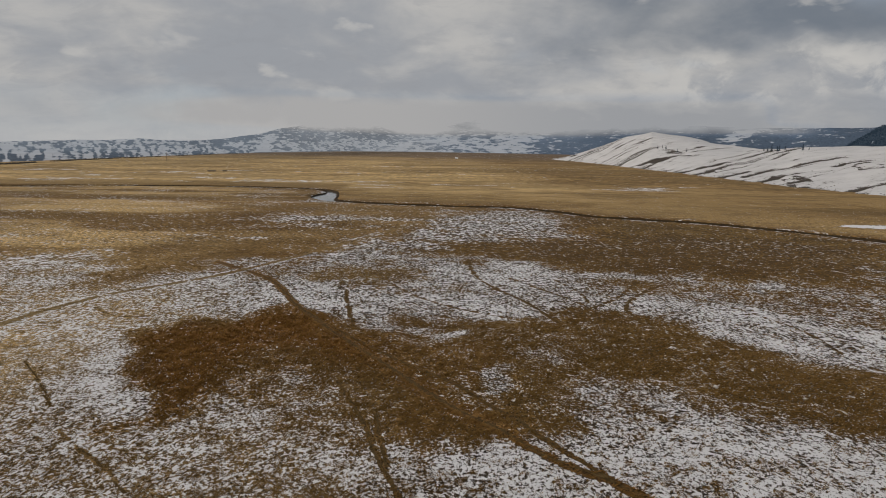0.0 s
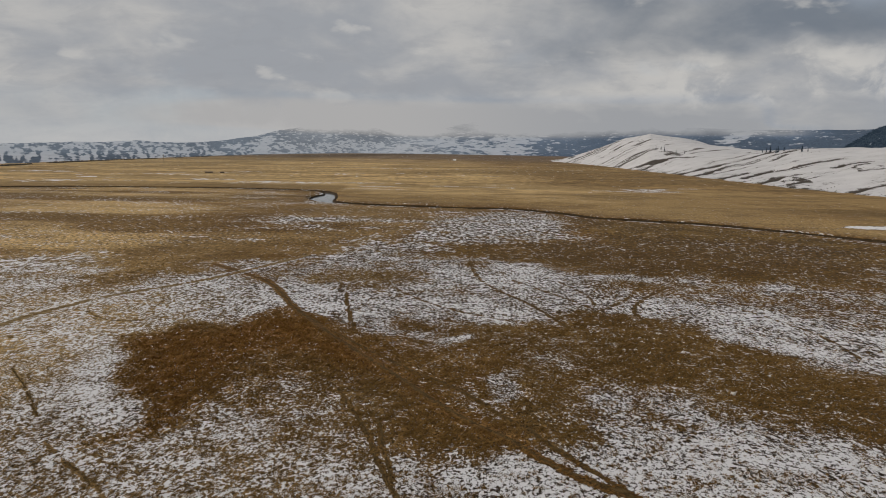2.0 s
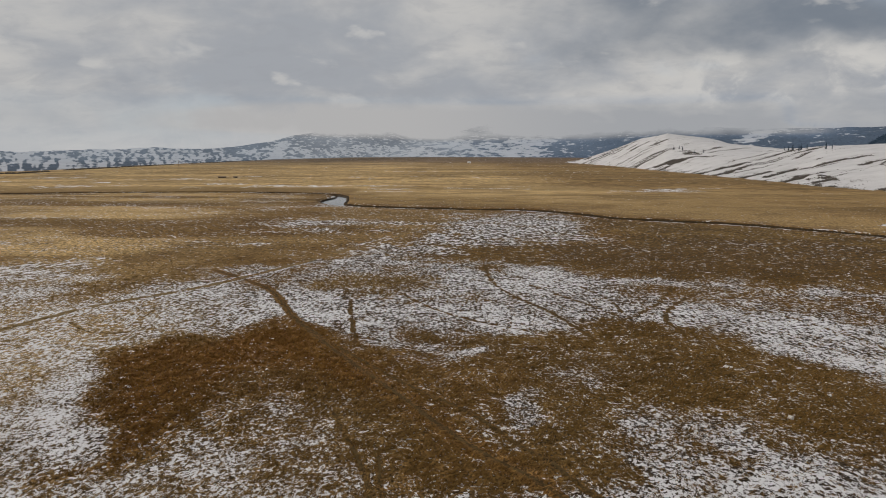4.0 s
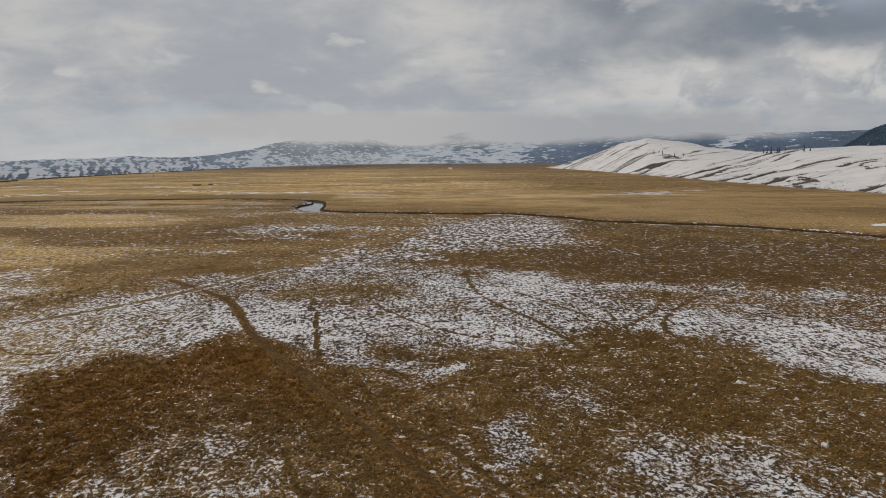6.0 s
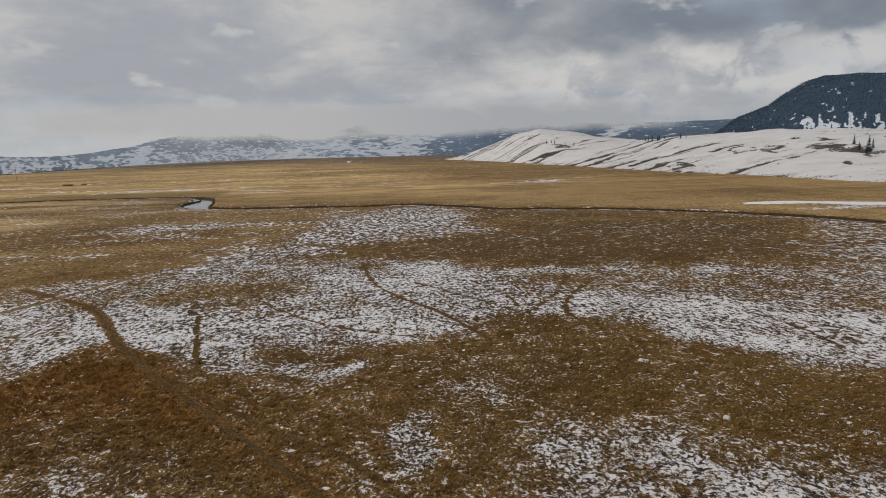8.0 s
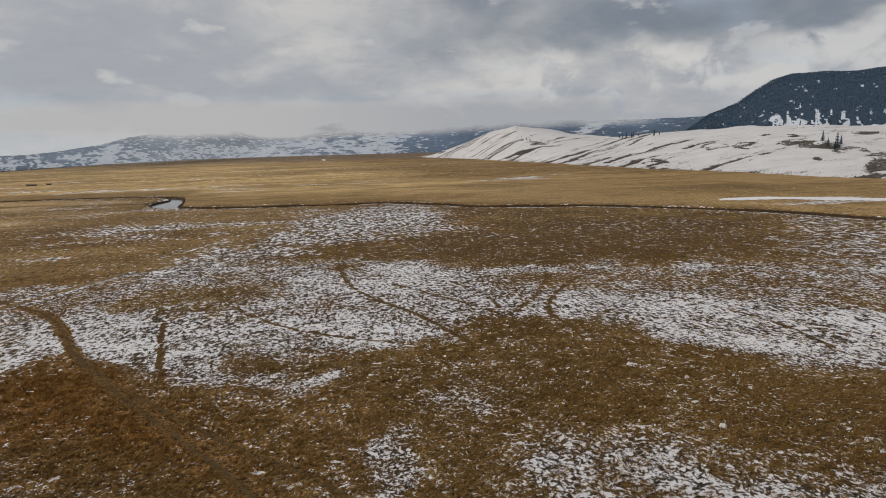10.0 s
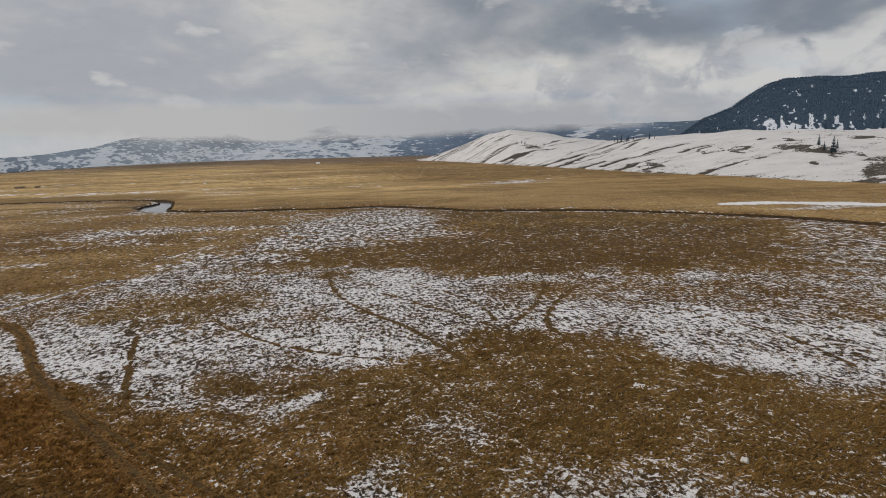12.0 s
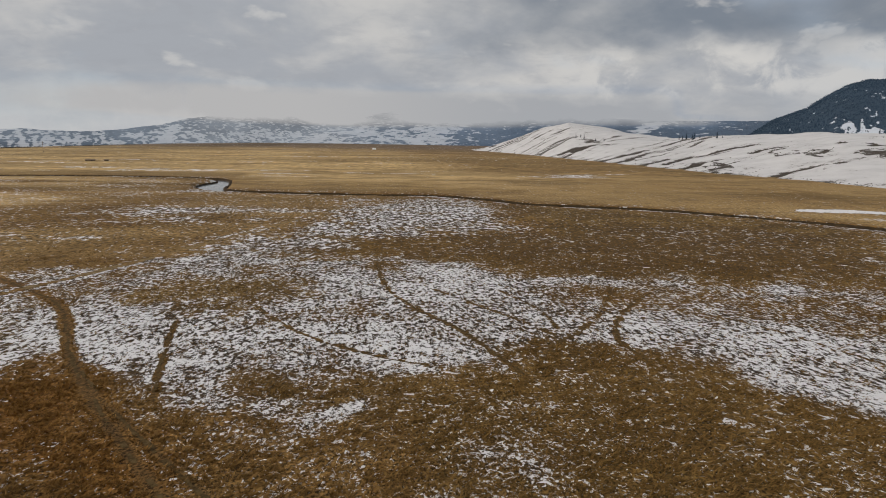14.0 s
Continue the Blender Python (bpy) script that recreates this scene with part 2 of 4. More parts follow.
SPRUCE = tree_material("hazed_spruce_needles", (0.010, 0.022, 0.034), (0.024, 0.042, 0.060))
SAGE = tree_material("sagebrush", (0.055, 0.05, 0.042), (0.12, 0.105, 0.085))
BARK = plain_material("bark", (0.06, 0.045, 0.035), (0.12, 0.09, 0.07), 6.0)
EARTH = plain_material("dark_bank_earth", (0.030, 0.022, 0.014), (0.075, 0.05, 0.028), 0.8, 0.95, 0.6, 0.1, 0.3)
STONE = plain_material("pale_stone", (0.50, 0.48, 0.45), (0.72, 0.70, 0.67), 3.0)
TRODDEN = plain_material("trodden_grass", (0.052, 0.032, 0.013), (0.155, 0.102, 0.042), 1.6, 0.95, 0.5, 0.1)
LANE = plain_material("flattened_straw", (0.13, 0.085, 0.036), (0.36, 0.26, 0.13), 1.1, 0.95, 0.5, 0.1)
TIMBER = plain_material("weathered_timber", (0.15, 0.115, 0.085), (0.25, 0.195, 0.145), 4.0)
WHITE = plain_material("white_paint", (0.70, 0.70, 0.70), (0.8, 0.8, 0.8), 2.0, 0.5)
GLASS = plain_material("dark_window", (0.03, 0.035, 0.04), (0.05, 0.055, 0.06), 2.0, 0.1)
WATER, CLOUD_HAZE = water_material(), cloud_haze_material()


# ---- land shapes ----
def lattice(ix, iy, seed):
    h = (ix * 374761393 + iy * 668265263 + seed * 1442695041) & 0x7FFFFFFF
    h = ((h ^ (h >> 13)) * 1274126177) & 0x7FFFFFFF
    h = (h ^ (h >> 16)) & 0xFFFF
    return h / 65535.0


def value_noise(x, y, size, seed=0, octaves=4, rough=0.5):
    """Smooth noise between 0 and 1 with features of that size in metres."""
    x, y = np.asarray(x, float) / size, np.asarray(y, float) / size
    total, amp, norm = 0.0, 1.0, 0.0
    for o in range(octaves):
        fx, fy = np.floor(x), np.floor(y)
        ix, iy = fx.astype(np.int64) + 5000, fy.astype(np.int64) + 5000
        u, v = x - fx, y - fy
        u, v = u * u * (3 - 2 * u), v * v * (3 - 2 * v)
        a, b = lattice(ix, iy, seed + o), lattice(ix + 1, iy, seed + o)
        c, d = lattice(ix, iy + 1, seed + o), lattice(ix + 1, iy + 1, seed + o)
        total = total + amp * ((a * (1 - u) + b * u) * (1 - v) + (c * (1 - u) + d * u) * v)
        norm += amp
        amp *= rough
        x, y = x * 2 + 17.3, y * 2 + 9.1
    return total / norm


def smooth(v, lo, hi):
    t = np.clip((np.asarray(v, float) - lo) / (hi - lo), 0, 1)
    return t * t * (3 - 2 * t)


def along(x, y, line):
    """The distance from points to a line of corners in plan."""
    best = np.full(np.shape(x), 1e9)
    for (ax, ay), (bx, by) in zip(line[:-1], line[1:]):
        dx, dy = bx - ax, by - ay
        t = np.clip(((x - ax) * dx + (y - ay) * dy) / (dx * dx + dy * dy), 0, 1)
        best = np.minimum(best, np.hypot(x - ax - t * dx, y - ay - t * dy))
    return best


def inside(x, y, shape):
    """Signed distance to a closed outline in plan, positive within."""
    within = np.zeros(np.shape(x), bool)
    for (ax, ay), (bx, by) in zip(shape, shape[1:] + shape[:1]):
        if ay != by:
            within ^= ((ay > y) != (by > y)) & (x < (bx - ax) * (y - ay) / (by - ay) + ax)
    return np.where(within, 1, -1) * along(x, y, shape + shape[:1])


def rounded(line, steps=6):
    """A smooth curve through the corners of a line."""
    pts = [line[0]] + list(line) + [line[-1]]
    out = []
    for p0, p1, p2, p3 in zip(pts, pts[1:], pts[2:], pts[3:]):
        for k in range(steps):
            t = k / steps
            out.append(tuple(0.5 * (2 * b + (c - a) * t + (2 * a - 5 * b + 4 * c - d) * t * t + (3 * b - a - 3 * c + d) * t ** 3)
                             for a, b, c, d in zip(p0, p1, p2, p3)))
    return out + [tuple(line[-1])]


RIVER = rounded([(-420, 350), (-300, 385), (-215, 405), (-160, 412), (-110, 406), (-82, 396), (-72, 380), (-70, 350), (-65, 326), (-52, 311), (-25, 302),
                 (8, 294), (33, 291), (53, 273), (65, 257), (84, 249), (104, 240), (122, 222), (138, 205), (150, 188), (158, 165), (172, 130), (200, 90)])


def river_half(x, y):
    """Half the river's width: it widens where it bends towards the south."""
    return 2.2 + 4.6 * np.exp(-((np.asarray(y) - 345) / 24.0) ** 2) * smooth(x, -45, -60)


TRACK = rounded([(-95, 62), (-72, 84), (-67, 98), (-62, 110), (-55, 119), (-48, 129), (-41, 144), (-32, 166), (-20, 200), (-2, 250)])
TRAILS = [  # worn trails: half width, corners
    (0.50, rounded([(-55, 143), (-46, 134), (-38, 126), (-32.5, 117), (-27.8, 107), (-23.4, 99), (-18.6, 91.3), (-12, 81.6), (-6.4, 73.5), (-2.2, 66.8), (1.8, 61.2), (5.8, 57), (8.2, 53.6), (11.2, 50.2), (14.6, 47.4), (19, 43), (24, 38)])),
    (0.24, rounded([(-30, 112), (-25.5, 103), (-20, 94.5), (-11.5, 83.4), (-4.5, 75.2), (1.2, 69), (5.6, 62), (7.6, 59.8), (10.4, 54.4), (13.2, 50.2), (15.8, 46.6), (20, 42)])),
    (0.17, rounded([(-21, 124), (-19.6, 117), (-17.4, 106), (-15.8, 98.6), (-14.2, 91.5)])),
    (0.17, rounded([(6.1, 150), (6.4, 141), (7.4, 130), (10.6, 119), (14.8, 110), (17.6, 100), (19, 95)])),
    (0.17, rounded([(43, 131), (40.5, 125), (37, 118), (32, 111), (29, 107), (25, 103)])),
    (0.17, rounded([(47, 125), (43, 121), (37.8, 114.4), (34.2, 108), (32.7, 103.2), (33, 97)])),
    (0.11, rounded([(24, 128), (27, 118), (27, 108)])),
    (0.10, rounded([(-54, 74), (-47.5, 67), (-42, 60.5)])),
    (0.10, rounded([(-38, 55.5), (-33.5, 51.6), (-29, 48), (-25.5, 44.6)])),
    (0.17, rounded([(-12.6, 69), (-11.4, 66), (-9.2, 60.8), (-7.3, 55.8), (-5.4, 50), (-3.3, 44.5)])),
    (0.13, rounded([(-7.4, 61), (-6.8, 59.2), (-6.2, 55.3), (-5.2, 51.5), (-4.6, 48.6)])),
    (0.08, rounded([(52, 110), (56, 100), (58, 92), (57, 82)])),
    (0.09, rounded([(62, 122), (67, 110), (73, 101), (80, 92)])),
    (0.10, rounded([(-60, 100), (-53, 95), (-46, 97), (-40, 106)])),
    (0.12, rounded([(14, 130), (21, 117), (26, 106)])),
    (0.11, rounded([(-12, 124), (-4, 110), (4, 102), (10, 98)])),
    (0.09, rounded([(-56, 118), (-51, 108), (-50, 100)])),
]
# patches of the meadow: outline in plan, snow cover, redness, straw
BROWN_WEST = [(-47, 86), (-41, 91), (-34, 93), (-31, 99.5), (-28, 103.5), (-24, 99), (-17, 94), (-10, 91), (-3, 86), (6, 84), (8, 77), (5, 70), (4.5, 64), (7, 59.5), (4, 55.5), (-1, 53.5), (-5.5, 55.5),
              (-8, 63), (-13, 68), (-20, 70), (-25, 67), (-28, 61), (-29, 54), (-34, 63), (-41, 74)]
BROWN_EAST = [(10, 92), (16.5, 96), (26, 101.5), (34, 101), (38.5, 96.5), (40, 88), (45, 81.5), (50, 77), (60, 70), (75, 56), (62, 50), (46, 57), (36, 62), (30, 66), (20, 67.5), (14, 71), (10, 82)]
MOTTLED_EAST = [(28, 112), (34, 132), (60, 128), (84, 112), (110, 96), (100, 72), (84, 72), (68, 88), (46, 106)]
BROWN_MID = [(-8, 96), (4, 96), (14, 97), (20, 80), (19, 68), (16, 62), (10, 58), (5, 58), (5, 70), (-2, 84)]
SNOW_EAST = [(36, 114), (38, 104), (41, 96), (43, 88), (48, 81), (54, 76), (66, 66), (84, 72), (80, 84), (70, 92), (62, 99.5), (55, 106), (50, 111), (44, 115)]
SNOW_SOUTH = [(-4, 50), (5, 54), (14, 61), (22, 64), (32, 61), (46, 54), (64, 44), (50, 32), (-4, 32)]
MOTTLED_WEST = [(-40, 40), (-46, 62), (-30, 60), (-16, 66), (-8, 60), (-6, 46), (-6, 32), (-38, 32)]
HERD_GROUND = [(-10, 160), (6, 182), (40, 186), (70, 195), (105, 195), (118, 170), (108, 145), (88, 134), (66, 136), (42, 138), (16, 150)]
OLIVE_WEST = [(-80, 114), (-86, 138), (-80, 160), (-58, 160), (-57, 134), (-67, 112)]
OLIVE_MID = [(-27, 126), (-22, 140), (-8, 142), (-5, 130), (-14, 121)]
EAST_FIELD = [(30, 140), (48, 190), (56, 250), (90, 240), (122, 212), (138, 188), (118, 158), (88, 132), (70, 130)]
SNOW_TONGUE = [(-34, 141), (-14, 190), (3, 250), (26, 276), (47, 268), (46, 225), (38, 190), (24, 152), (4, 140)]
SNOW_LEDGE = [(156, 236), (162, 241), (176, 240), (200, 224), (228, 190), (222, 184), (196, 212), (178, 227), (166, 230)]
SNOW_YARD = [(-292, 604), (-266, 628), (-258, 630), (-262, 622), (-284, 602)]
SNOW_LANE = [(-246, 652), (-214, 700), (-206, 702), (-236, 652)]
RED_WEST = [(-45, 84), (-40, 89), (-33, 91), (-30, 99), (-27, 101), (-20, 93.5), (-13, 84.5), (-7, 76.5), (-10, 73), (-17, 79), (-23, 79), (-27, 74), (-28, 66), (-29, 58), (-33, 64), (-40, 74)]
MOTTLED_MID = [(-24, 72), (-16, 75), (-8, 72), (-3, 64), (-8, 58), (-16, 60), (-23, 64)]
SNOW_SPOT = [(-1.7, 87.6), (0.5, 89.4), (3.8, 90.6), (3.6, 89), (1.8, 86.8)]
SNOW_GAP = [(5.5, 66), (5.5, 73), (8, 76), (10, 76), (7.5, 71), (8, 66)]
SNOW_PATCH = [(9.5, 79), (11, 82), (15, 81), (15, 77), (12, 76)]
SNOW_SOUTH_EAST = [(72, 124), (82, 112), (112, 122), (150, 140), (180, 150), (172, 192), (150, 192), (124, 172), (100, 140)]
SNOW_WEST = [(-120, 140), (-88, 160), (-72, 122), (-76, 98), (-100, 95), (-130, 115)]


def meadow_cover(x, y):
    """How much snow lies, how red and how straw-coloured the grass is, over the plain."""
    r = np.hypot(x, y)
    jit = (value_noise(x, y, 7, 11, 4) - 0.5) * 9
    wide = value_noise(x, y, 38, 5, 4)
    cover = 0.50 + (wide - 0.5) * 0.45 - 0.07 * smooth(x, -22, -40) * smooth(y, 85, 100)
    red = 0.15 + (value_noise(x, y, 22, 31, 3) - 0.5) * 0.5
    # western straw tone, with that side's warm light put into the colour
    gold = smooth(x, -20, -62) * smooth(y, 150, 90) * 0.75
    cover = cover - 0.14 * smooth(x, -40, -52) * smooth(y, 88, 76)
    # further off the snow thins out
    far = smooth(y + 0.35 * np.abs(x) + jit * 2, 140, 185)
    streak = value_noise(x * 0.6, y, 13, 77, 4)
    cover = cover * (1 - far) + far * (0.12 + smooth(streak, 0.52, 0.68) * 0.30 * (1 - 0.45 * smooth(x, -50, -100)))
    red = red * (1 - far) + far * (0.10 + 0.38 * value_noise(x, y, 60, 8, 3))
    west = smooth(x + jit, -55, -110) * smooth(y, 120, 170)
    reed = value_noise(x * 0.3, y, 26, 141, 4)
    gold = np.maximum(gold, np.maximum(west * 0.48, 0.15 * far * smooth(x, 40, -30)) * (0.2 + 1.5 * smooth(reed, 0.42, 0.62)))

    clump = (value_noise(x, y, 2.6, 91, 3) - 0.5) * 0.24 + (value_noise(x, y, 8.5, 63, 3) - 0.5) * 0.18

    def lay(shape, c, rd, gd, soft=3.0, rough=1.0):
        nonlocal cover, red, gold
        k = smooth(inside(x, y, shape) + jit * rough, -soft, soft)
        cover, red, gold = cover * (1 - k) + k * c, red * (1 - k) + k * rd, gold * (1 - k) + k * gd

    lay(OLIVE_WEST, 0.16, 0.25, 0.30, 6, 1.8)
    lay(OLIVE_MID, 0.22, 0.0, 0.15, 6, 1.6)
    lay(SNOW_WEST, 0.45, 0.1, 0.55, 8, 2.2)
    lay(SNOW_TONGUE, 0.44, 0.1, 0.0, 6, 1.5)
    lay(SNOW_SOUTH_EAST, 0.35, 0.15, 0.0, 6, 2.4)
    lay(EAST_FIELD, 0.09, 0.03, 0.02, 8, 2.0)
    lay(HERD_GROUND, 0.17, 0.08, 0.0, 8, 3.0)
    lay(MOTTLED_EAST, 0.37, 0.15, 0.0, 6, 1.6)
    lay(SNOW_EAST, 0.57, 0.1, 0.0, 6, 1.7)
    lay(SNOW_SOUTH, 0.58, 0.1, 0.0, 4, 1.2)
    lay(MOTTLED_WEST, 0.46, 0.3, 0.35, 6, 1.6)
    lay(BROWN_MID, 0.25, 0.15, 0.10, 4, 1.2)
    lay(BROWN_WEST, 0.21, 0.38, 0.10, 4.0, 1.2)
    lay(RED_WEST, 0.15, 0.74, 0.0, 4.0, 1.2)
    lay(MOTTLED_MID, 0.35, 0.22, 0.12, 5.0, 1.8)
    lay(BROWN_EAST, 0.22, 0.10, 0.02, 4.0, 1.3)
    lay(SNOW_SPOT, 0.72, 0, 0, 1.0, 0.28)
    lay(SNOW_PATCH, 0.40, 0.1, 0, 2.0, 0.7)
    lay(SNOW_GAP, 0.48, 0, 0, 1.2, 0.6)
    cover = np.clip(cover + clump * (0.55 + 0.7 * smooth(cover, 0.0, 0.35)) * smooth(cover, 1.1, 0.6), 0.0, 1)
    # beyond the river: straw meadow, brown towards the far edge
    side = np.interp(x, [q[0] for q in RIVER], [q[1] for q in RIVER])
    off = y + jit * 2 - side
    over = smooth(off, 0, 25)
    bands = value_noise(x * 0.22, y, 110, 41, 4)
    flecks = value_noise(x * 0.30, y, 15, 43, 4)
    cover = cover * (1 - over) + over * (0.02 + smooth(bands, 0.48, 0.60) * smooth(flecks, 0.58, 0.68) * 0.44 * smooth(off, 30, 70) * smooth(r, 1300, 600))
    sway = off + 170 * (value_noise(x * 0.12, y * 0.5, 120, 47, 3) - 0.5)
    belt = 0.34 + 0.14 * smooth(x, -20, -160) + 0.66 * smooth(sway, 25, 120) - 0.16 * smooth(sway, 250, 420) + 0.18 * smooth(sway, 520, 700) * smooth(x, 60, -160) - 0.22 * smooth(sway, 900, 1400)
    gold = gold * (1 - over) + over * np.clip((belt + 0.9 * (bands - 0.5)) * (1 - 0.5 * smooth(x, 20, 150)), 0.06, 1)
    d = along(x, y, RIVER)
    cover = np.maximum(cover, smooth(d, 9, 5) * smooth(value_noise(x, y, 9, 87, 3), 0.45, 0.6) * smooth(y - side, 4, -4) * 0.62)
    lay(SNOW_LEDGE, 1.4, 0, 0, 1.0, 0.12)
    lay(SNOW_YARD, 0.72, 0, 0.3, 3.0, 0.5)
    lay(SNOW_LANE, 0.66, 0, 0.3, 3.0, 0.5)
    d = along(x, y, TRAILS[0][1])
    k = smooth(d + jit * 0.14, 1.2, 0.4) * smooth(y, 88, 100) * 0.7
    cover, red, gold = cover * (1 - k) + k * 0.05, red * (1 - k) + k * 0.45, gold * (1 - k) + k * 0.10
    # trails: grass worn bare, with scuffed edges
    scuff = value_noise(x, y, 1.1, 119, 3) - 0.5
    worn = np.zeros_like(x)
    near = r < 200
    for half, line in TRAILS:
        d = along(x[near], y[near], line) + scuff[near] * 0.5
        worn[near] = np.maximum(worn[near], smooth(d, half * 1.3 + 0.10, half * 0.4) * (0.9 if half > 0.2 else 0.85 if half > 0.13 else 0.65))
    cover = cover * (1 - worn) - 0.35 * worn
    soil = np.maximum(0.8 * worn, 0.40 * smooth(inside(x, y, HERD_GROUND) + jit * 2, -6, 8) * smooth(x, 12, 40))
    d = along(x, y, TRAILS[0][1]) + jit * 0.2
    red = np.maximum(red, smooth(d, 3.4, 0.8) * smooth(cover, 0.42, 0.28) * 0.62)
    # the track with its snowy verge
    d = along(x, y, TRACK)
    d = d + scuff * 0.5
    k = smooth(d, 2.3, 1.5) * smooth(d, 0.5, 0.9) * smooth(r, 330, 200)
    gap = smooth(value_noise(x, y, 9, 151, 3), 0.30, 0.55)
    cover = cover * (1 - k * gap) + k * gap * 0.60
    k = smooth(d, 0.7, 0.3) * smooth(r, 330, 200) * smooth(value_noise(x, y, 12, 157, 3), 0.38, 0.60)
    cover, gold = cover * (1 - k) - 0.2 * k, np.maximum(gold, 0.3 * k)
    pale = over * smooth(r + 700 * (bands - 0.5), 1150, 2000) * 0.85
    return np.clip(cover, -0.3, 1), np.clip(red, 0, 1), np.clip(gold, 0, 1), pale, soil


def meadow_height(x, y):
    r = np.hypot(x, y)
    z = 8 * smooth(r, 1000, 3300) * smooth(np.degrees(np.arctan2(x, y)), -32, -8)
    z = z + (value_noise(x, y, 30, 2, 3) - 0.5) * 0.5 * smooth(r, 20, 60)
    d = along(x, y, RIVER) - river_half(x, y)
    z = z - 1.7 * smooth(d, 2.0, 0.2)
    return z


def mesh_from(name, verts, faces, mat, flat=False):
    """A mesh of numpy points and equal-sided faces."""
    verts, faces = np.asarray(verts, np.float32), np.asarray(faces, np.int32)
    sides = faces.shape[1]
    me = bpy.data.meshes.new(name)
    me.vertices.add(len(verts))
    me.vertices.foreach_set("co", verts.ravel())
    me.loops.add(faces.size)
    me.loops.foreach_set("vertex_index", faces.ravel())
    me.polygons.add(len(faces))
    me.polygons.foreach_set("loop_start", np.arange(0, faces.size, sides, dtype=np.int32))
    me.materials.append(mat)
    me.update(calc_edges=True)
    me.polygons.foreach_set("use_smooth", np.full(len(faces), not flat))
    me.validate()
    return me


def floats(me, name, values):
    me.attributes.new(name, "FLOAT", "POINT").data.foreach_set("value", np.asarray(values, np.float32).ravel())


def grid_faces(rows, cols, closed=False):
    i, j = np.meshgrid(np.arange(rows - 1), np.arange(cols if closed else cols - 1), indexing="ij")
    k = (j + 1) % cols
    return np.stack([i * cols + j, i * cols + k, (i + 1) * cols + k, (i + 1) * cols + j], -1).reshape(-1, 4)[:, ::-1]


def build_ground():
    az = np.radians(np.r_[np.arange(-50, 66, 0.28), np.arange(66, 310, 4.0)])
    r = np.r_[0.03, 8, 16, 24, 30, np.exp(np.arange(np.log(35), np.log(4900), 0.0062)), 4900]
    rr, aa = np.meshgrid(r, az, indexing="ij")
    x, y = rr * np.sin(aa), rr * np.cos(aa)
    z = meadow_height(x, y)
    cover, red, gold, pale, soil = meadow_cover(x, y)
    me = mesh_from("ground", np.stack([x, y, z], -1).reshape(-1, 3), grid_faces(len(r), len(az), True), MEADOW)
    for key, v in (("cover", cover), ("red", red), ("gold", gold), ("pale", pale), ("soil", soil), ("away", smooth(rr, 150, 380)), ("step_a", smooth(rr, 78, 118)), ("step_b", smooth(rr, 125, 205)), ("step_c", smooth(rr, 380, 620))):
        floats(me, key, v)
    return tagged(new("ground", me), "wide winter meadow of brown grass dusted with patchy snow", "ground", kind="structure")


build_ground()


def build_range(name, rows, mat, shrub, rough, label, category, tail=1.6, seed=0, step=0.3, rows_up=90):
    """A hill range: rows of bearing, distance of its foot, distance and height of its crest."""
    t = np.array(rows, float)
    az = np.arange(t[0, 0], t[-1, 0] + 0.01, step)
    foot, crest, top = (np.interp(az, t[:, 0], t[:, k]) for k in (1, 2, 3))
    u = np.r_[np.linspace(-0.02, 1.0, rows_up), np.linspace(1.03, tail, 24)]
    uu, aa = np.meshgrid(u, np.radians(az), indexing="ij")
    d = foot + uu * (crest - foot)
    d = np.minimum(d, 4930)
    x, y = d * np.sin(aa), d * np.cos(aa)
    rise = np.where(uu < 1, smooth(uu, -0.45, 1.05) - smooth(0, -0.45, 1.05), 0)
    rise = np.where(uu < 1, rise / (smooth(1, -0.45, 1.05) - smooth(0, -0.45, 1.05)), 1 - 0.75 * smooth(uu, 1.0, tail))
    n = value_noise(x, y, rough * 9, seed, 5) - 0.5
    z = -1.5 + (top + 1.5) * rise * (1 + 0.0 * n) + n * rough * smooth(uu, 0, 0.35)
    z = z + (value_noise(x, y, rough * 2.5, seed + 9, 4) - 0.5) * rough * 0.25 * smooth(uu, 0, 0.3)
    s, cut = shrub(x, y, uu, z, aa)
    z = z - cut
    me = mesh_from(name, np.stack([x, y, z], -1).reshape(-1, 3), grid_faces(len(u), len(az)), mat)
    floats(me, "shrub", s)
    tagged(new(name, me), label, category, kind="structure")
    return x, y, z, s, uu


GULLIES = [  # on the hill: bearing and share of the slope
    [(17.6, 0.07), (19.5, 0.21), (21.8, 0.33)], [(20.8, 0.0), (23.1, 0.17), (25.2, 0.36)], [(26.1, 0.11), (28.8, 0.31), (31.8, 0.49), (33.2, 0.57)],
    [(27.4, 0.03), (29.1, 0.18), (31.3, 0.30)], [(24.4, 0.03), (26.6, 0.24)], [(33.9, 0.04), (35.1, 0.13), (36.9, 0.22), (38.5, 0.27)],
    [(32.5, 0.37), (33.4, 0.45), (35.2, 0.51)], [(22.2, 0.02), (24.6, 0.2)], [(18.8, 0.12), (20.2, 0.22)], [(41.6, 0.25), (41.8, 0.20)]]


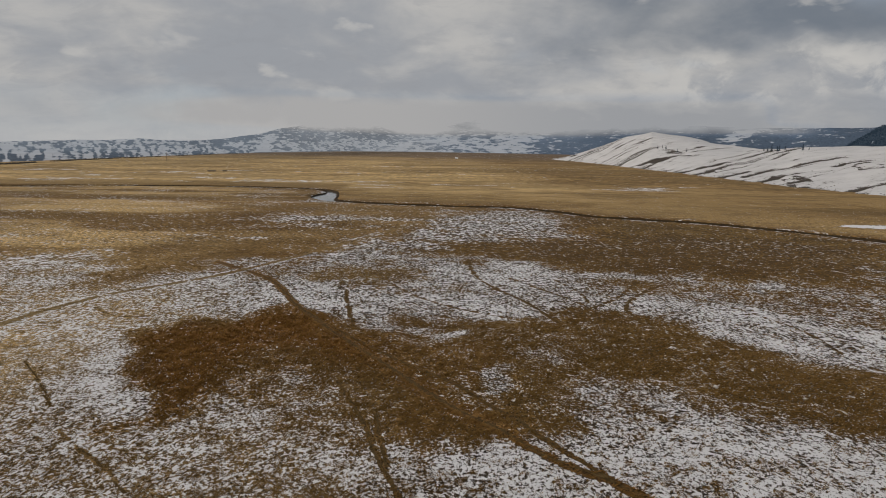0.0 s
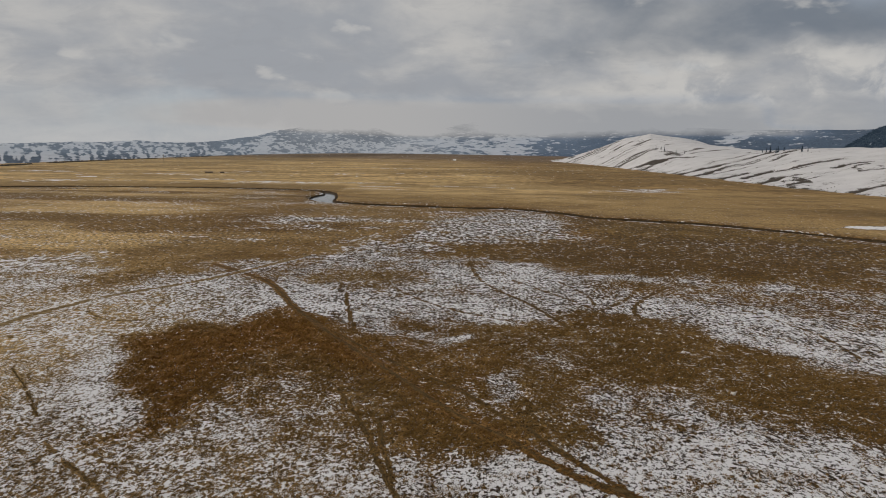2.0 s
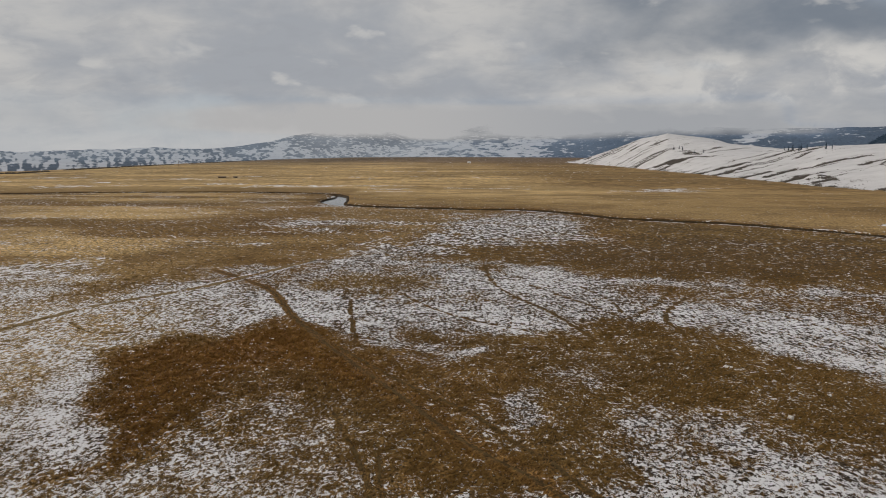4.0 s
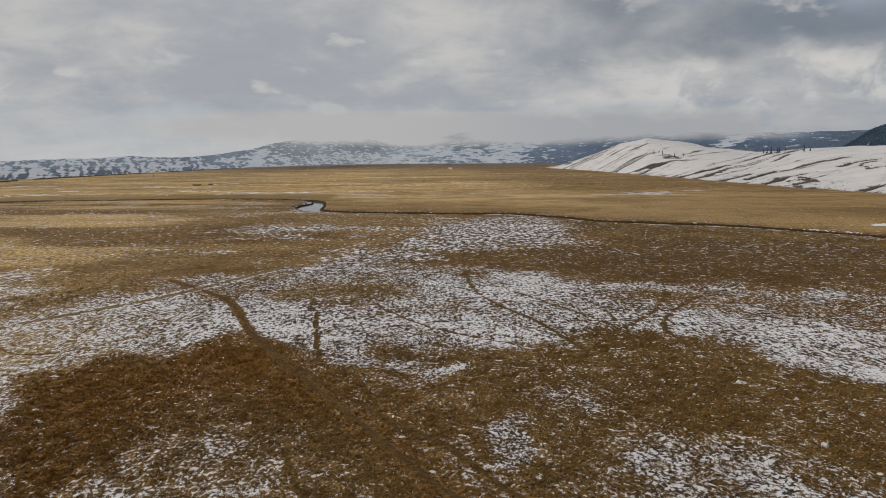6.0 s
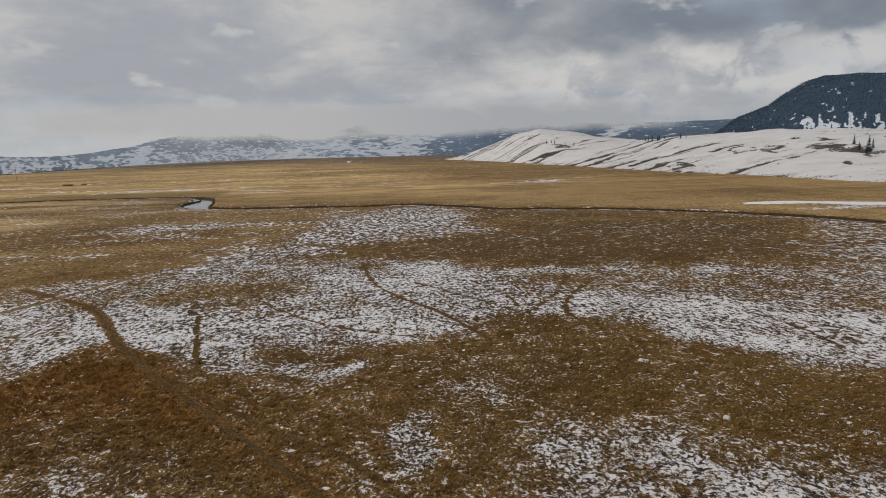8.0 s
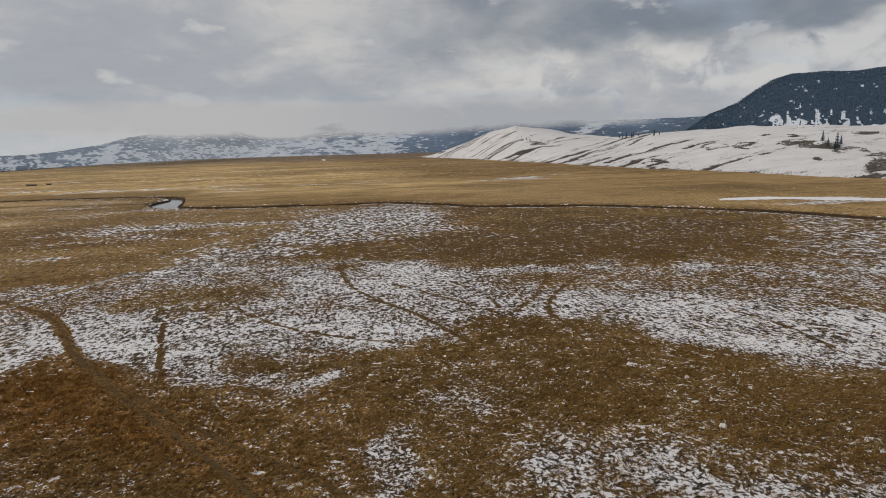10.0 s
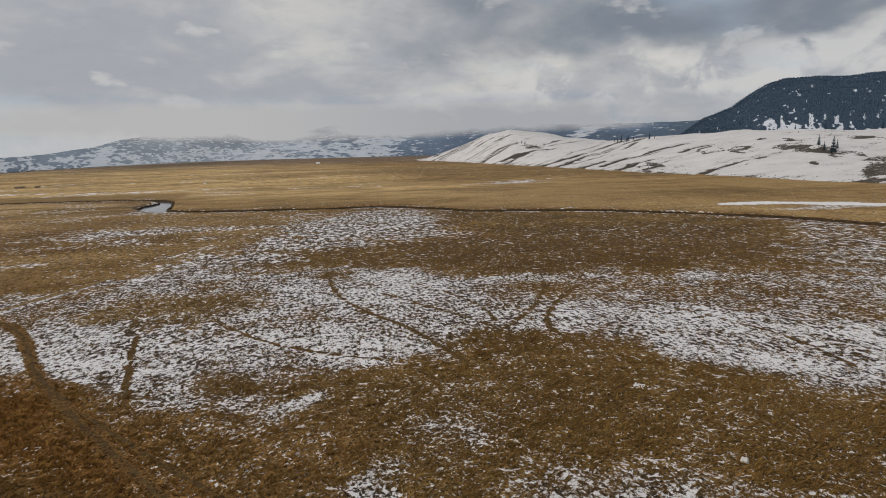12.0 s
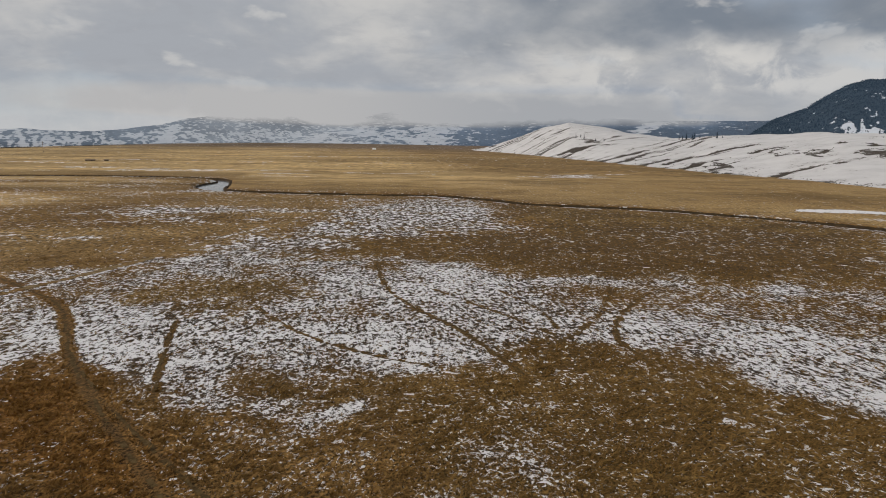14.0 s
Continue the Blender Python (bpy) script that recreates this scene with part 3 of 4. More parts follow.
def hill_shrubs(x, y, u, z, aa):
    """Gullies run up the slope away to the east; sage stands in them."""
    wob = (value_noise(x, y, 170, 21, 3) - 0.5) * 34
    across, along_ = x * 0.28 - y * 0.96 + wob, x * 0.96 + y * 0.28
    g = value_noise(across, along_ * 0.07, 21, 55, 3)
    wide = np.clip(np.hypot(x, y) / 1200, 0.30, 1.0)
    line = smooth(np.abs(g - 0.5), 0.075 * wide, 0.02 * wide) * smooth(value_noise(x, y, 60, 91, 3), 0.36, 0.47)
    bearing = np.degrees(aa)
    line = line * smooth(u, 0.0, 0.10) * smooth(u, 1.0, 0.8) * (1 - 0.85 * smooth(bearing, 30, 34))
    jag = value_noise(x, y, 16, 133, 3) - 0.5
    bx, uy = bearing * 11.5, u * 380
    cut = np.zeros_like(x)
    for way in GULLIES:
        d = along(bx, uy, [(b * 11.5, q * 380) for b, q in way])
        cut = np.maximum(cut, smooth(d + jag * 6, 3.6, 0.8) * smooth(value_noise(x, y, 22, 137, 2), 0.22, 0.42))

    def blob(b, q, rb, rq, hollow=0.0):
        d = np.hypot((bearing - b) / rb, (u - q) / rq) + jag * 0.7
        return smooth(d, 1.1, 0.85) * (1 - hollow * smooth(d, 0.8, 0.45))

    fine = smooth(value_noise(x, y, 9, 14, 3), 0.34, 0.58)
    patch = np.maximum.reduce([blob(30.2, 0.11, 1.0, 0.09), blob(35.0, 0.38, 1.0, 0.06, 0.75), blob(37.0, 0.38, 1.0, 0.055, 0.35), blob(41.2, 0.41, 2.2, 0.06), blob(43.6, 0.37, 1.4, 0.05, 0.3),
                               blob(20.3, 0.36, 1.3, 0.045), blob(38.6, 0.58, 0.5, 0.03), blob(40.4, 0.55, 0.7, 0.03), blob(45.2, 0.62, 1.6, 0.03)]) * fine
    scree = smooth(bearing + (u - 0.15) * -5 + jag * 1.5, 44.0, 44.8) * smooth(u, 0.42, 0.32) * smooth(value_noise(x, y, 14, 19, 3), 0.34, 0.52)
    toe = 0.42 * smooth(u, 0.10, 0.0) * value_noise(x, y, 25, 29, 3)
    s = np.clip(1.0 * line + 0.95 * cut + 0.52 * patch + 0.45 * scree + 1.3 * toe, 0, 1) + 0.12 + 0.26 * value_noise(x, y, 45, 93, 4)
    return np.clip(s, 0, 1), 1.6 * line + 2.0 * cut


def mount_shrubs(x, y, u, z, aa):
    """Forest nearly everywhere, with groups of snowy openings low down."""
    low = smooth(u, 0.62, 0.25)
    round_ = aa * 2200
    n = value_noise(round_, z * 0.7, 11, 61, 3, 0.6)
    group = smooth(value_noise(round_, z * 1.6, 120, 65, 2), 0.40, 0.56)
    open_ = smooth(n, 0.52, 0.60) * low * group + 0.5 * smooth(n, 0.70, 0.76)
    return np.clip(1 - open_, 0, 1), 0 * x


def far_shrubs(x, y, u, z, aa):
    """Woods in ragged patches that slant up the slopes, a pale open fan below a wooded ridge."""
    az = np.degrees(aa)
    round_ = aa * 3800
    n = 0.2 * value_noise(round_, z * 2.2, 120, 71, 3, 0.55) + 0.8 * value_noise(round_ + z, z * 2.6 - 0.3 * round_, 17, 72, 4, 0.65)
    wood = 0.34 * smooth(az, -16.2, -14.5) * smooth(u, 0.14, 0.36) + 0.50 * smooth(u, 0.42, 0.60) * smooth(np.abs(az + 18.9), 3.0, 1.2)
    fan = smooth(np.abs(az + 16.4 + 2.2 * (0.4 - u)), 0.7, 0.25) * smooth(u, 0.7, 0.5)
    return np.clip(0.50 + wood - 0.35 * fan + (n - 0.5) * 3.2 + 0.25 * smooth(az, 8, 13), 0, 1), 0 * x


def near_far_shrubs(x, y, u, z, aa):
    round_ = aa * 3400
    az = np.degrees(aa)
    n = 0.3 * value_noise(round_, z * 2, 130, 35, 3) + 0.7 * value_noise(round_ * 0.7 + 1.5 * z, z * 3.0 - 0.5 * round_, 22, 33, 4, 0.62)
    bare = smooth(np.abs(az - 25.9 - 5 * (u - 0.7)), 1.3, 0.4) * smooth(u, 0.35, 0.5)
    return np.clip(0.44 + (n - 0.5) * 2.5 + 0.60 * smooth(az, 7, 13) - 0.7 * bare, 0, 1), 0 * x


HILL_ROWS = [(9.5, 1650, 1800, 2), (11, 1560, 1750, 8), (14.5, 1270, 1700, 42), (16.5, 1110, 1700, 64), (18.6, 970, 1680, 77), (20.8, 860, 1560, 66), (23.5, 745, 1350, 46),
             (26, 670, 1150, 35), (30, 580, 1000, 36), (34, 530, 930, 38), (38, 480, 850, 39), (42, 440, 800, 37), (46, 410, 760, 34), (60, 360, 700, 36), (85, 380, 700, 20)]
MOUNT_ROWS = [(31, 1700, 2400, 15), (33.2, 1650, 2500, 55), (35.3, 1600, 2600, 123), (37.5, 1550, 2600, 160), (39.3, 1500, 2600, 213), (40.0, 1500, 2600, 233), (41.2, 1500, 2600, 251),
              (43.3, 1450, 2600, 255), (45.8, 1450, 2600, 249), (48, 1450, 2600, 252), (60, 1400, 2600, 300), (90, 1300, 2500, 200)]
FAR_ROWS = [(-75, 800, 2200, 60), (-36, 920, 2600, 22), (-30, 1180, 2800, 32), (-26, 1400, 3000, 43), (-22, 1680, 3200, 46), (-19.5, 1900, 3400, 58), (-17, 2150, 3700, 90), (-15, 2300, 3900, 127),
            (-12, 2550, 4200, 172), (-8, 2850, 4300, 198), (-4, 3050, 4400, 221), (0, 3200, 4500, 226), (6, 3250, 4500, 232), (14, 3250, 4500, 225), (20, 3200, 4500, 205), (30, 3100, 4300, 180),
            (40, 3000, 4200, 180), (70, 2500, 4000, 200)]
FORE_ROWS = [(-8, 2900, 3300, 22), (-4, 2980, 3500, 84), (0, 3000, 3500, 104), (3, 3000, 3500, 113), (8, 2950, 3550, 124), (13, 2900, 3550, 138), (18, 2800, 3600, 146), (23, 2700, 3600, 150),
             (27, 2600, 3500, 143), (32, 2500, 3400, 134), (40, 2400, 3300, 125)]
hill = build_range("snowy_hill", HILL_ROWS, HILL, hill_shrubs, 9, "smooth snow-covered hill streaked with dark sage gullies", "hill", seed=4, step=0.14, rows_up=170)
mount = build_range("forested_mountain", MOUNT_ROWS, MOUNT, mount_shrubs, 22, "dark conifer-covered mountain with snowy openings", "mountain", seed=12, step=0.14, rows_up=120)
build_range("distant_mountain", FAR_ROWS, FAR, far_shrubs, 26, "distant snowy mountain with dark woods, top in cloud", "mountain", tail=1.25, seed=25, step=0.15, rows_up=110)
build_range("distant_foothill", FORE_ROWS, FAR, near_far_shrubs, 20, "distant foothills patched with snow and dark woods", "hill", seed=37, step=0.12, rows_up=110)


def build_cloud_and_haze_sheet():
    """A glowing sheet before the far range: thin mist and painted haze, thickening upwards into cloud that hides its
    top.
    """
    deg = np.arange(-60, 62, 0.5)
    v = np.linspace(0, 1, 40)
    vv, gg = np.meshgrid(v, deg, indexing="ij")
    d = np.interp(gg, [-60, -36, -30, -26, -22, -17, -12, -8, 0, 20, 29, 33], [800, 860, 1110, 1320, 1580, 2040, 2430, 2730, 2880, 2640, 2430, 1300]) + 15 * np.sin(gg * 0.3)
    aa = np.radians(gg)
    height = -1.0 + 11.0 * vv                       # degrees over the plain
    x, y, z = d * np.sin(aa), d * np.cos(aa), 24 + d * np.tan(np.radians(height))
    base = np.interp(gg, [-60, -25, -16, -8, 0, 8, 20, 62], [2.2, 2.0, 2.0, 1.75, 1.55, 1.6, 1.8, 1.9])
    thick = smooth(gg, -30, -12)
    open_ = smooth(gg, 34, 29)
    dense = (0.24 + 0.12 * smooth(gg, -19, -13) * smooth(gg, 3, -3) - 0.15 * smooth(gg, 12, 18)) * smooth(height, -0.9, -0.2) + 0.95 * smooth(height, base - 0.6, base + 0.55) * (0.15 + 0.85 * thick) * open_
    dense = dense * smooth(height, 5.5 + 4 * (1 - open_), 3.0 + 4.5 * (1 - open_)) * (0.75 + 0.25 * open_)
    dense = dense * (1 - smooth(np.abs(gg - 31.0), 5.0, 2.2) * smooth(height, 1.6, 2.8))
    me = mesh_from("cloud_and_haze_sheet", np.stack([x, y, z], -1).reshape(-1, 3), grid_faces(len(v), len(deg)), CLOUD_HAZE)
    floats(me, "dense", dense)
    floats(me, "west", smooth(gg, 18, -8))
    tagged(new("cloud_and_haze_sheet", me), "glowing sheet of low grey cloud, mist and painted haze before the mountains", "cloud", kind="structure")


build_cloud_and_haze_sheet()

# ---- river ----
def river_side():
    p = np.array(RIVER)
    t = np.gradient(p, axis=0)
    t /= np.linalg.norm(t, axis=1, keepdims=True)
    return p, np.stack([-t[:, 1], t[:, 0]], 1), river_half(p[:, 0], p[:, 1])


def build_river():
    p, n, half = river_side()
    w = np.linspace(-1.15, 1.15, 5)
    xy = p[:, None] + n[:, None] * (half[:, None] * w)[:, :, None]
    me = mesh_from("river", np.concatenate([xy, np.full((*xy.shape[:2], 1), -1.1)], 2).reshape(-1, 3), grid_faces(len(p), 5), WATER)
    tagged(new("river", me), "narrow grey river winding through the meadow", "river", kind="structure")
    for side in (1, -1):
        north = side > 0                     # the cut bank; the other shelves gently
        out = np.array([-0.5, 0.0, 0.35, 0.75, 1.7]) if north else np.array([-0.4, 0.0, 0.12, 0.25, 0.45])
        z = np.array([-1.7, -1.05, -0.55, -0.05, -0.35]) if north else np.array([-1.7, -1.05, -0.75, -0.45, -0.9])
        jag = value_noise(p[:, 0], p[:, 1] * side, 5, 70 + side, 3) - 0.5
        off = side * (half[:, None] + out + jag[:, None] * 1.1)
        xy = p[:, None] + n[:, None] * off[:, :, None]
        zz = np.broadcast_to(z, off.shape) + jag[:, None] * 0.25 * (z > -1.2)
        me = mesh_from("river_bank", np.concatenate([xy, zz[:, :, None]], 2).reshape(-1, 3), grid_faces(len(p), 5), EARTH)
        tagged(new("river_bank", me), "low cut river bank of dark wet earth", "river bank", kind="structure")


build_river()


# ---- trails and track ----
def build_ribbon(name, line, half, mat, label, seed, gaps=0.0, rows=4):
    """A worn strip a hand's breadth over the meadow's lowest, with ragged edges and grown-over stretches."""
    p = np.array(rounded(line, 5)) if len(line) < 40 else np.array(line)
    seg = np.r_[0, np.cumsum(np.hypot(*np.diff(p, axis=0).T))]
    q = np.arange(0, seg[-1], 0.16)
    p = np.stack([np.interp(q, seg, p[:, 0]), np.interp(q, seg, p[:, 1])], 1)
    p += (np.stack([value_noise(q, q * 0, 4.0, seed, 3), value_noise(q, q * 0, 4.0, seed + 5, 3)], 1) - 0.5) * 0.7
    t = np.gradient(p, axis=0)
    t /= np.linalg.norm(t, axis=1, keepdims=True) + 1e-9
    nrm = np.stack([-t[:, 1], t[:, 0]], 1)
    w = half * (0.55 + 0.9 * value_noise(q, q * 0, 1.6, seed + 9, 3))
    lo, hi = -w * (0.15 + 1.7 * value_noise(q, q * 0, 0.5, seed + 11, 3)), w * (0.15 + 1.7 * value_noise(q, q * 0, 0.5, seed + 13, 3))
    f = np.linspace(0, 1, rows)
    off = lo[:, None] * (1 - f) + hi[:, None] * f
    xy = p[:, None] + nrm[:, None] * off[:, :, None]
    z = meadow_height(xy[:, :, 0], xy[:, :, 1]) + 0.035
    faces = grid_faces(len(p), rows)
    keep = np.repeat(value_noise(q, q * 0, 2.2, seed + 17, 3) > gaps, rows - 1)[:len(faces)]
    me = mesh_from(name, np.concatenate([xy, z[:, :, None]], 2).reshape(-1, 3), faces[keep], mat)
    tagged(new(name, me), label, name, kind="structure")


for k, (half, line) in enumerate(TRAILS):
    build_ribbon("trail", line, min(half, 0.16), TRODDEN, "narrow trodden trail of flattened brown grass", 100 + 20 * k, 0.46 if half < 0.14 else 0.42)
build_ribbon("track", TRACK, 0.75, LANE, "old vehicle track of pale flattened grass across the snow", 900, 0.40)


# ---- far woods, sage and dry grass ----
def scatter_mesh(name, pos, size, tall, shape_v, shape_f, mat, turn, lean=None):
    """Many small solids in one mesh: unit shape scaled and turned at each place."""
    c, s = np.cos(turn)[:, None], np.sin(turn)[:, None]
    vx, vy, vz = shape_v.T
    x = (c * vx - s * vy) * size[:, None] + pos[:, 0:1]
    y = (s * vx + c * vy) * size[:, None] + pos[:, 1:2]
    z = vz * tall[:, None] + pos[:, 2:3]
    if lean is not None:
        x, y = x + lean[:, 0:1] * vz * tall[:, None], y + lean[:, 1:2] * vz * tall[:, None]
    k = len(shape_v)
    faces = (shape_f[None] + (np.arange(len(pos)) * k)[:, None, None]).reshape(-1, 3)
    return mesh_from(name, np.stack([x, y, z], -1).reshape(-1, 3), faces, mat, flat=True)


rng = np.random.default_rng(7)


def spruce_shape(sides=5):
    v, f = [], []
    for low, high, wide in ((0.06, 0.62, 0.5), (0.42, 1.0, 0.34)):
        base = len(v)
        for i in range(sides):
            a = 2 * math.pi * i / sides + low * 3
            v.append((wide * math.cos(a), wide * math.sin(a), low))
        v.append((0, 0, high))
        f += [(base + i, base + (i + 1) % sides, base + sides) for i in range(sides)]
    return np.array(v), np.array(f)


def build_forest():
    x, y, z, s, u = (q.ravel() for q in mount)
    keep = (u > 0.12) & (u < 1.06)
    w = np.where(keep, s ** 3 * np.hypot(x, y), 0)
    # denser where the grid is coarse
    pick = rng.choice(len(x), 80000, p=w / w.sum())
    jx, jy = rng.normal(0, 3.5, len(pick)), rng.normal(0, 3.5, len(pick))
    pos = np.stack([x[pick] + jx, y[pick] + jy, z[pick] - 1.0], 1)
    tall = rng.uniform(2.4, 5.0, len(pick))
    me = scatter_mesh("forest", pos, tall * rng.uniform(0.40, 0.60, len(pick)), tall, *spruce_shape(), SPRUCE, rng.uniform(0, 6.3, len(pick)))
    tagged(new("forest", me), "dense dark spruce forest covering the mountain side", "forest", kind="stuff")


def build_sage():
    x, y, z, s, u = (q.ravel() for q in hill)
    w = np.where((u > 0.02) & (u < 1.0), np.clip(s - 0.35, 0, 1), 0) * np.hypot(x, y)
    pick = rng.choice(len(x), 16000, p=w / w.sum())
    pos = np.stack([x[pick] + rng.normal(0, 1.2, len(pick)), y[pick] + rng.normal(0, 1.2, len(pick)), z[pick] - 0.3], 1)
    v = np.array([(1, 0, 0.2), (0.3, 0.9, 0.25), (-0.8, 0.6, 0.2), (-0.9, -0.5, 0.25), (0.2, -1, 0.2), (0.1, 0.1, 1), (0.5, -0.3, 0.85)])
    f = np.array([(0, 1, 6), (1, 5, 6), (1, 2, 5), (2, 3, 5), (3, 4, 5), (4, 6, 5), (4, 0, 6)])
    size = rng.uniform(0.25, 0.8, len(pick))
    me = scatter_mesh("sagebrush", pos, size, size * rng.uniform(0.8, 1.5, len(pick)), v, f, SAGE, rng.uniform(0, 6.3, len(pick)))
    tagged(new("sagebrush", me), "dark bare sagebrush growing along the hill gullies", "shrub", kind="stuff")


def build_grass():
    count = 420000
    r = 42 * np.exp(rng.random(count) * math.log(190 / 42))
    a = np.radians(rng.uniform(-46, 50, count))
    far = rng.random(count) < smooth(r, 200, 95)
    x, y = r * np.sin(a), r * np.cos(a)
    cover, red, gold, pale, soil = meadow_cover(x, y)
    clump = value_noise(x, y, 0.9, 81, 2)
    keep = far & (cover > -0.02) & (rng.random(count) < np.clip(0.80 - 1.25 * cover + (clump - 0.5) * 1.4, 0.02, 1))
    x, y, red, gold, cover, r = (q[keep] for q in (x, y, red, gold, cover, r))
    z = meadow_height(x, y)
    n = len(x)
    v, f = [], []
    for k in range(4):
        b = k * math.pi / 2 + 0.4 * (k % 2)
        cx, cy = 0.22 * math.cos(b), 0.22 * math.sin(b)
        tx, ty = -math.sin(b), math.cos(b)
        v += [(cx - 0.17 * tx, cy - 0.17 * ty, -0.05), (cx + 0.17 * tx, cy + 0.17 * ty, -0.05), (3.2 * cx + 0.2 * tx, 3.2 * cy + 0.2 * ty, 0.75 + 0.25 * (k % 2))]
        f.append((3 * k, 3 * k + 1, 3 * k + 2))
    low = smooth(cover, 0.42, 0.2)
    size = rng.uniform(0.10, 0.27, n) * (0.8 + r / 220) * (1 + 0.25 * red)
    tall = rng.uniform(0.06, 0.18, n) * (1 + 1.1 * low + 0.3 * red)
    lean = np.stack([rng.normal(0.7, 0.7, n), rng.normal(-0.5, 0.7, n)], 1)
    me = scatter_mesh("dry_grass", np.stack([x, y, z], 1), size, tall, np.array(v), np.array(f), TUFT, rng.uniform(0, 6.3, n), lean)
    floats(me, "red", np.repeat(red, len(v)))
    floats(me, "gold", np.repeat(gold, len(v)))
    tagged(new("dry_grass", me), "matted tufts of dry brown grass standing through the snow", "grass", kind="stuff")


def build_tree_line():
    """Willows and spruces in a thin dark row where the plain meets the far hills."""
    t = np.array(FAR_ROWS, float)
    g = rng.uniform(-40, 1, 5200)
    g = g[value_noise(g, g * 0, 1.3, 3, 3) > 0.30]
    d = np.interp(g, t[:, 0], t[:, 1]) * rng.uniform(0.985, 1.012, len(g)) - 8
    x, y = d * np.sin(np.radians(g)), d * np.cos(np.radians(g))
    tall = rng.uniform(0.8, 2.4, len(g))
    pos = np.stack([x, y, meadow_height(x, y) - 0.3], 1)
    me = scatter_mesh("tree_line", pos, tall * rng.uniform(0.6, 1.1, len(g)), tall, *spruce_shape(), SAGE, rng.uniform(0, 6.3, len(g)))
    tagged(new("tree_line", me), "thin dark row of bare willows at the plain's edge", "trees", kind="stuff")


build_forest()
build_tree_line()
build_sage()
build_grass()


# ---- single things ----
def part(name, bm, mat, parent, label=""):
    me = bpy.data.meshes.new(name)
    bm.to_mesh(me)
    bm.free()
    me.materials.append(mat)
    ob = new(name, me)
    ob.parent = parent
    return tagged(ob, label)


def hill_point(bearing, u):
    """A place on the snowy hill's slope, u of the way from its foot to its crest."""
    x, y, z, s, uu = hill
    col = int(np.argmin(np.abs(np.degrees(np.arctan2(x[0], y[0])) - bearing)))
    row = int(np.argmin(np.abs(uu[:, col] - u)))
    return x[row, col], y[row, col], z[row, col]


def build_conifer():
    thing = new("conifer")
    tagged(thing, "dark green spruce tree standing on the snowy hill", "tree", group="spruces on the hill")
    bm = bmesh.new()
    bmesh.ops.create_cone(bm, segments=7, radius1=0.22, radius2=0.05, depth=9.0, matrix=Matrix.Translation((0, 0, 4.2)))
    part("trunk", bm, BARK, thing, "brown tapered trunk")
    bm = bmesh.new()
    gen = random.Random(5)
    for tier in range(11):
        h = 0.9 + tier * 0.86
        reach = 2.1 * (1 - tier / 11.6) ** 0.85
        limbs = 9 if tier < 8 else 6
        for i in range(limbs):
            a = 2 * math.pi * i / limbs + gen.uniform(-0.3, 0.3)
            far = reach * gen.uniform(0.7, 1.15)
            c, s = math.cos(a), math.sin(a)
            wide = 0.30 + 0.16 * far
            root, tip = bm.verts.new((0, 0, h + 0.55)), bm.verts.new((c * far, s * far, h - 0.28 * far))
            lo = bm.verts.new((c * far * 0.5 - s * wide, s * far * 0.5 + c * wide, h - 0.05))
            hi = bm.verts.new((c * far * 0.5 + s * wide, s * far * 0.5 - c * wide, h - 0.05))
            mid = bm.verts.new((c * far * 0.55, s * far * 0.55, h + 0.25))
            for tri in ((root, lo, mid), (lo, tip, mid), (tip, hi, mid), (hi, root, mid)):
                bm.faces.new(tri)
    part("crown", bm, SPRUCE, thing, "dense dark needles in drooping tiers")
    return thing


conifer = build_conifer()
SPOTS = [  # bearing, share of the slope, height in tenths
    (43.1, 0.38, 1.25), (42.6, 0.39, 0.75), (43.45, 0.42, 0.75), (42.2, 0.45, 0.85), (42.95, 0.36, 0.65),
    (27.9, 0.76, 0.75), (28.1, 0.74, 0.95), (28.5, 0.69, 0.8), (27.6, 0.72, 0.6), (28.7, 0.72, 0.9), (29.1, 0.75, 0.6), (30.4, 0.72, 0.85), (30.8, 0.74, 0.5),
    (19.2, 0.36, 0.8), (19.6, 0.39, 0.7), (19.9, 0.38, 0.8), (20.9, 0.37, 0.7), (21.5, 0.40, 0.6), (43.1, 1.0, 0.7), (41.2, 1.0, 0.6), (46.6, 1.0, 0.8), (47.2, 0.98, 0.6)]
for k, (bearing, u, tall) in enumerate(SPOTS):
    x, y, z = hill_point(bearing, u)
    m = pose(x, y, z - 0.2, 0, 0, 47 * k) @ Matrix.Diagonal((tall, tall, tall, 1))
    if k == 0:
        conifer.matrix_basis = m
    else:
        ob = copy_thing(conifer, m)
        ob.matrix_basis = m


def build_stone(x, y, scale, label):
    bm = bmesh.new()
    bmesh.ops.create_icosphere(bm, subdivisions=2, radius=0.5)
    for v in bm.verts:
        v.co = v.co * (0.8 + 0.5 * noise.noise(v.co * 2.3))
        v.co = Vector((v.co.x * 1.1, v.co.y * 0.8, v.co.z * 0.75))
    me = bpy.data.meshes.new("stone")
    bm.to_mesh(me)
    bm.free()
    me.materials.append(STONE)
    ob = new("stone", me)
    ob.matrix_basis = pose(x, y, 0.12, 8, 5, 30) @ Matrix.Diagonal((scale, scale, scale, 1))
    tagged(ob, label, "stone")


build_stone(33.0, 68.5, 1.0, "pale stone lying in the brown grass")


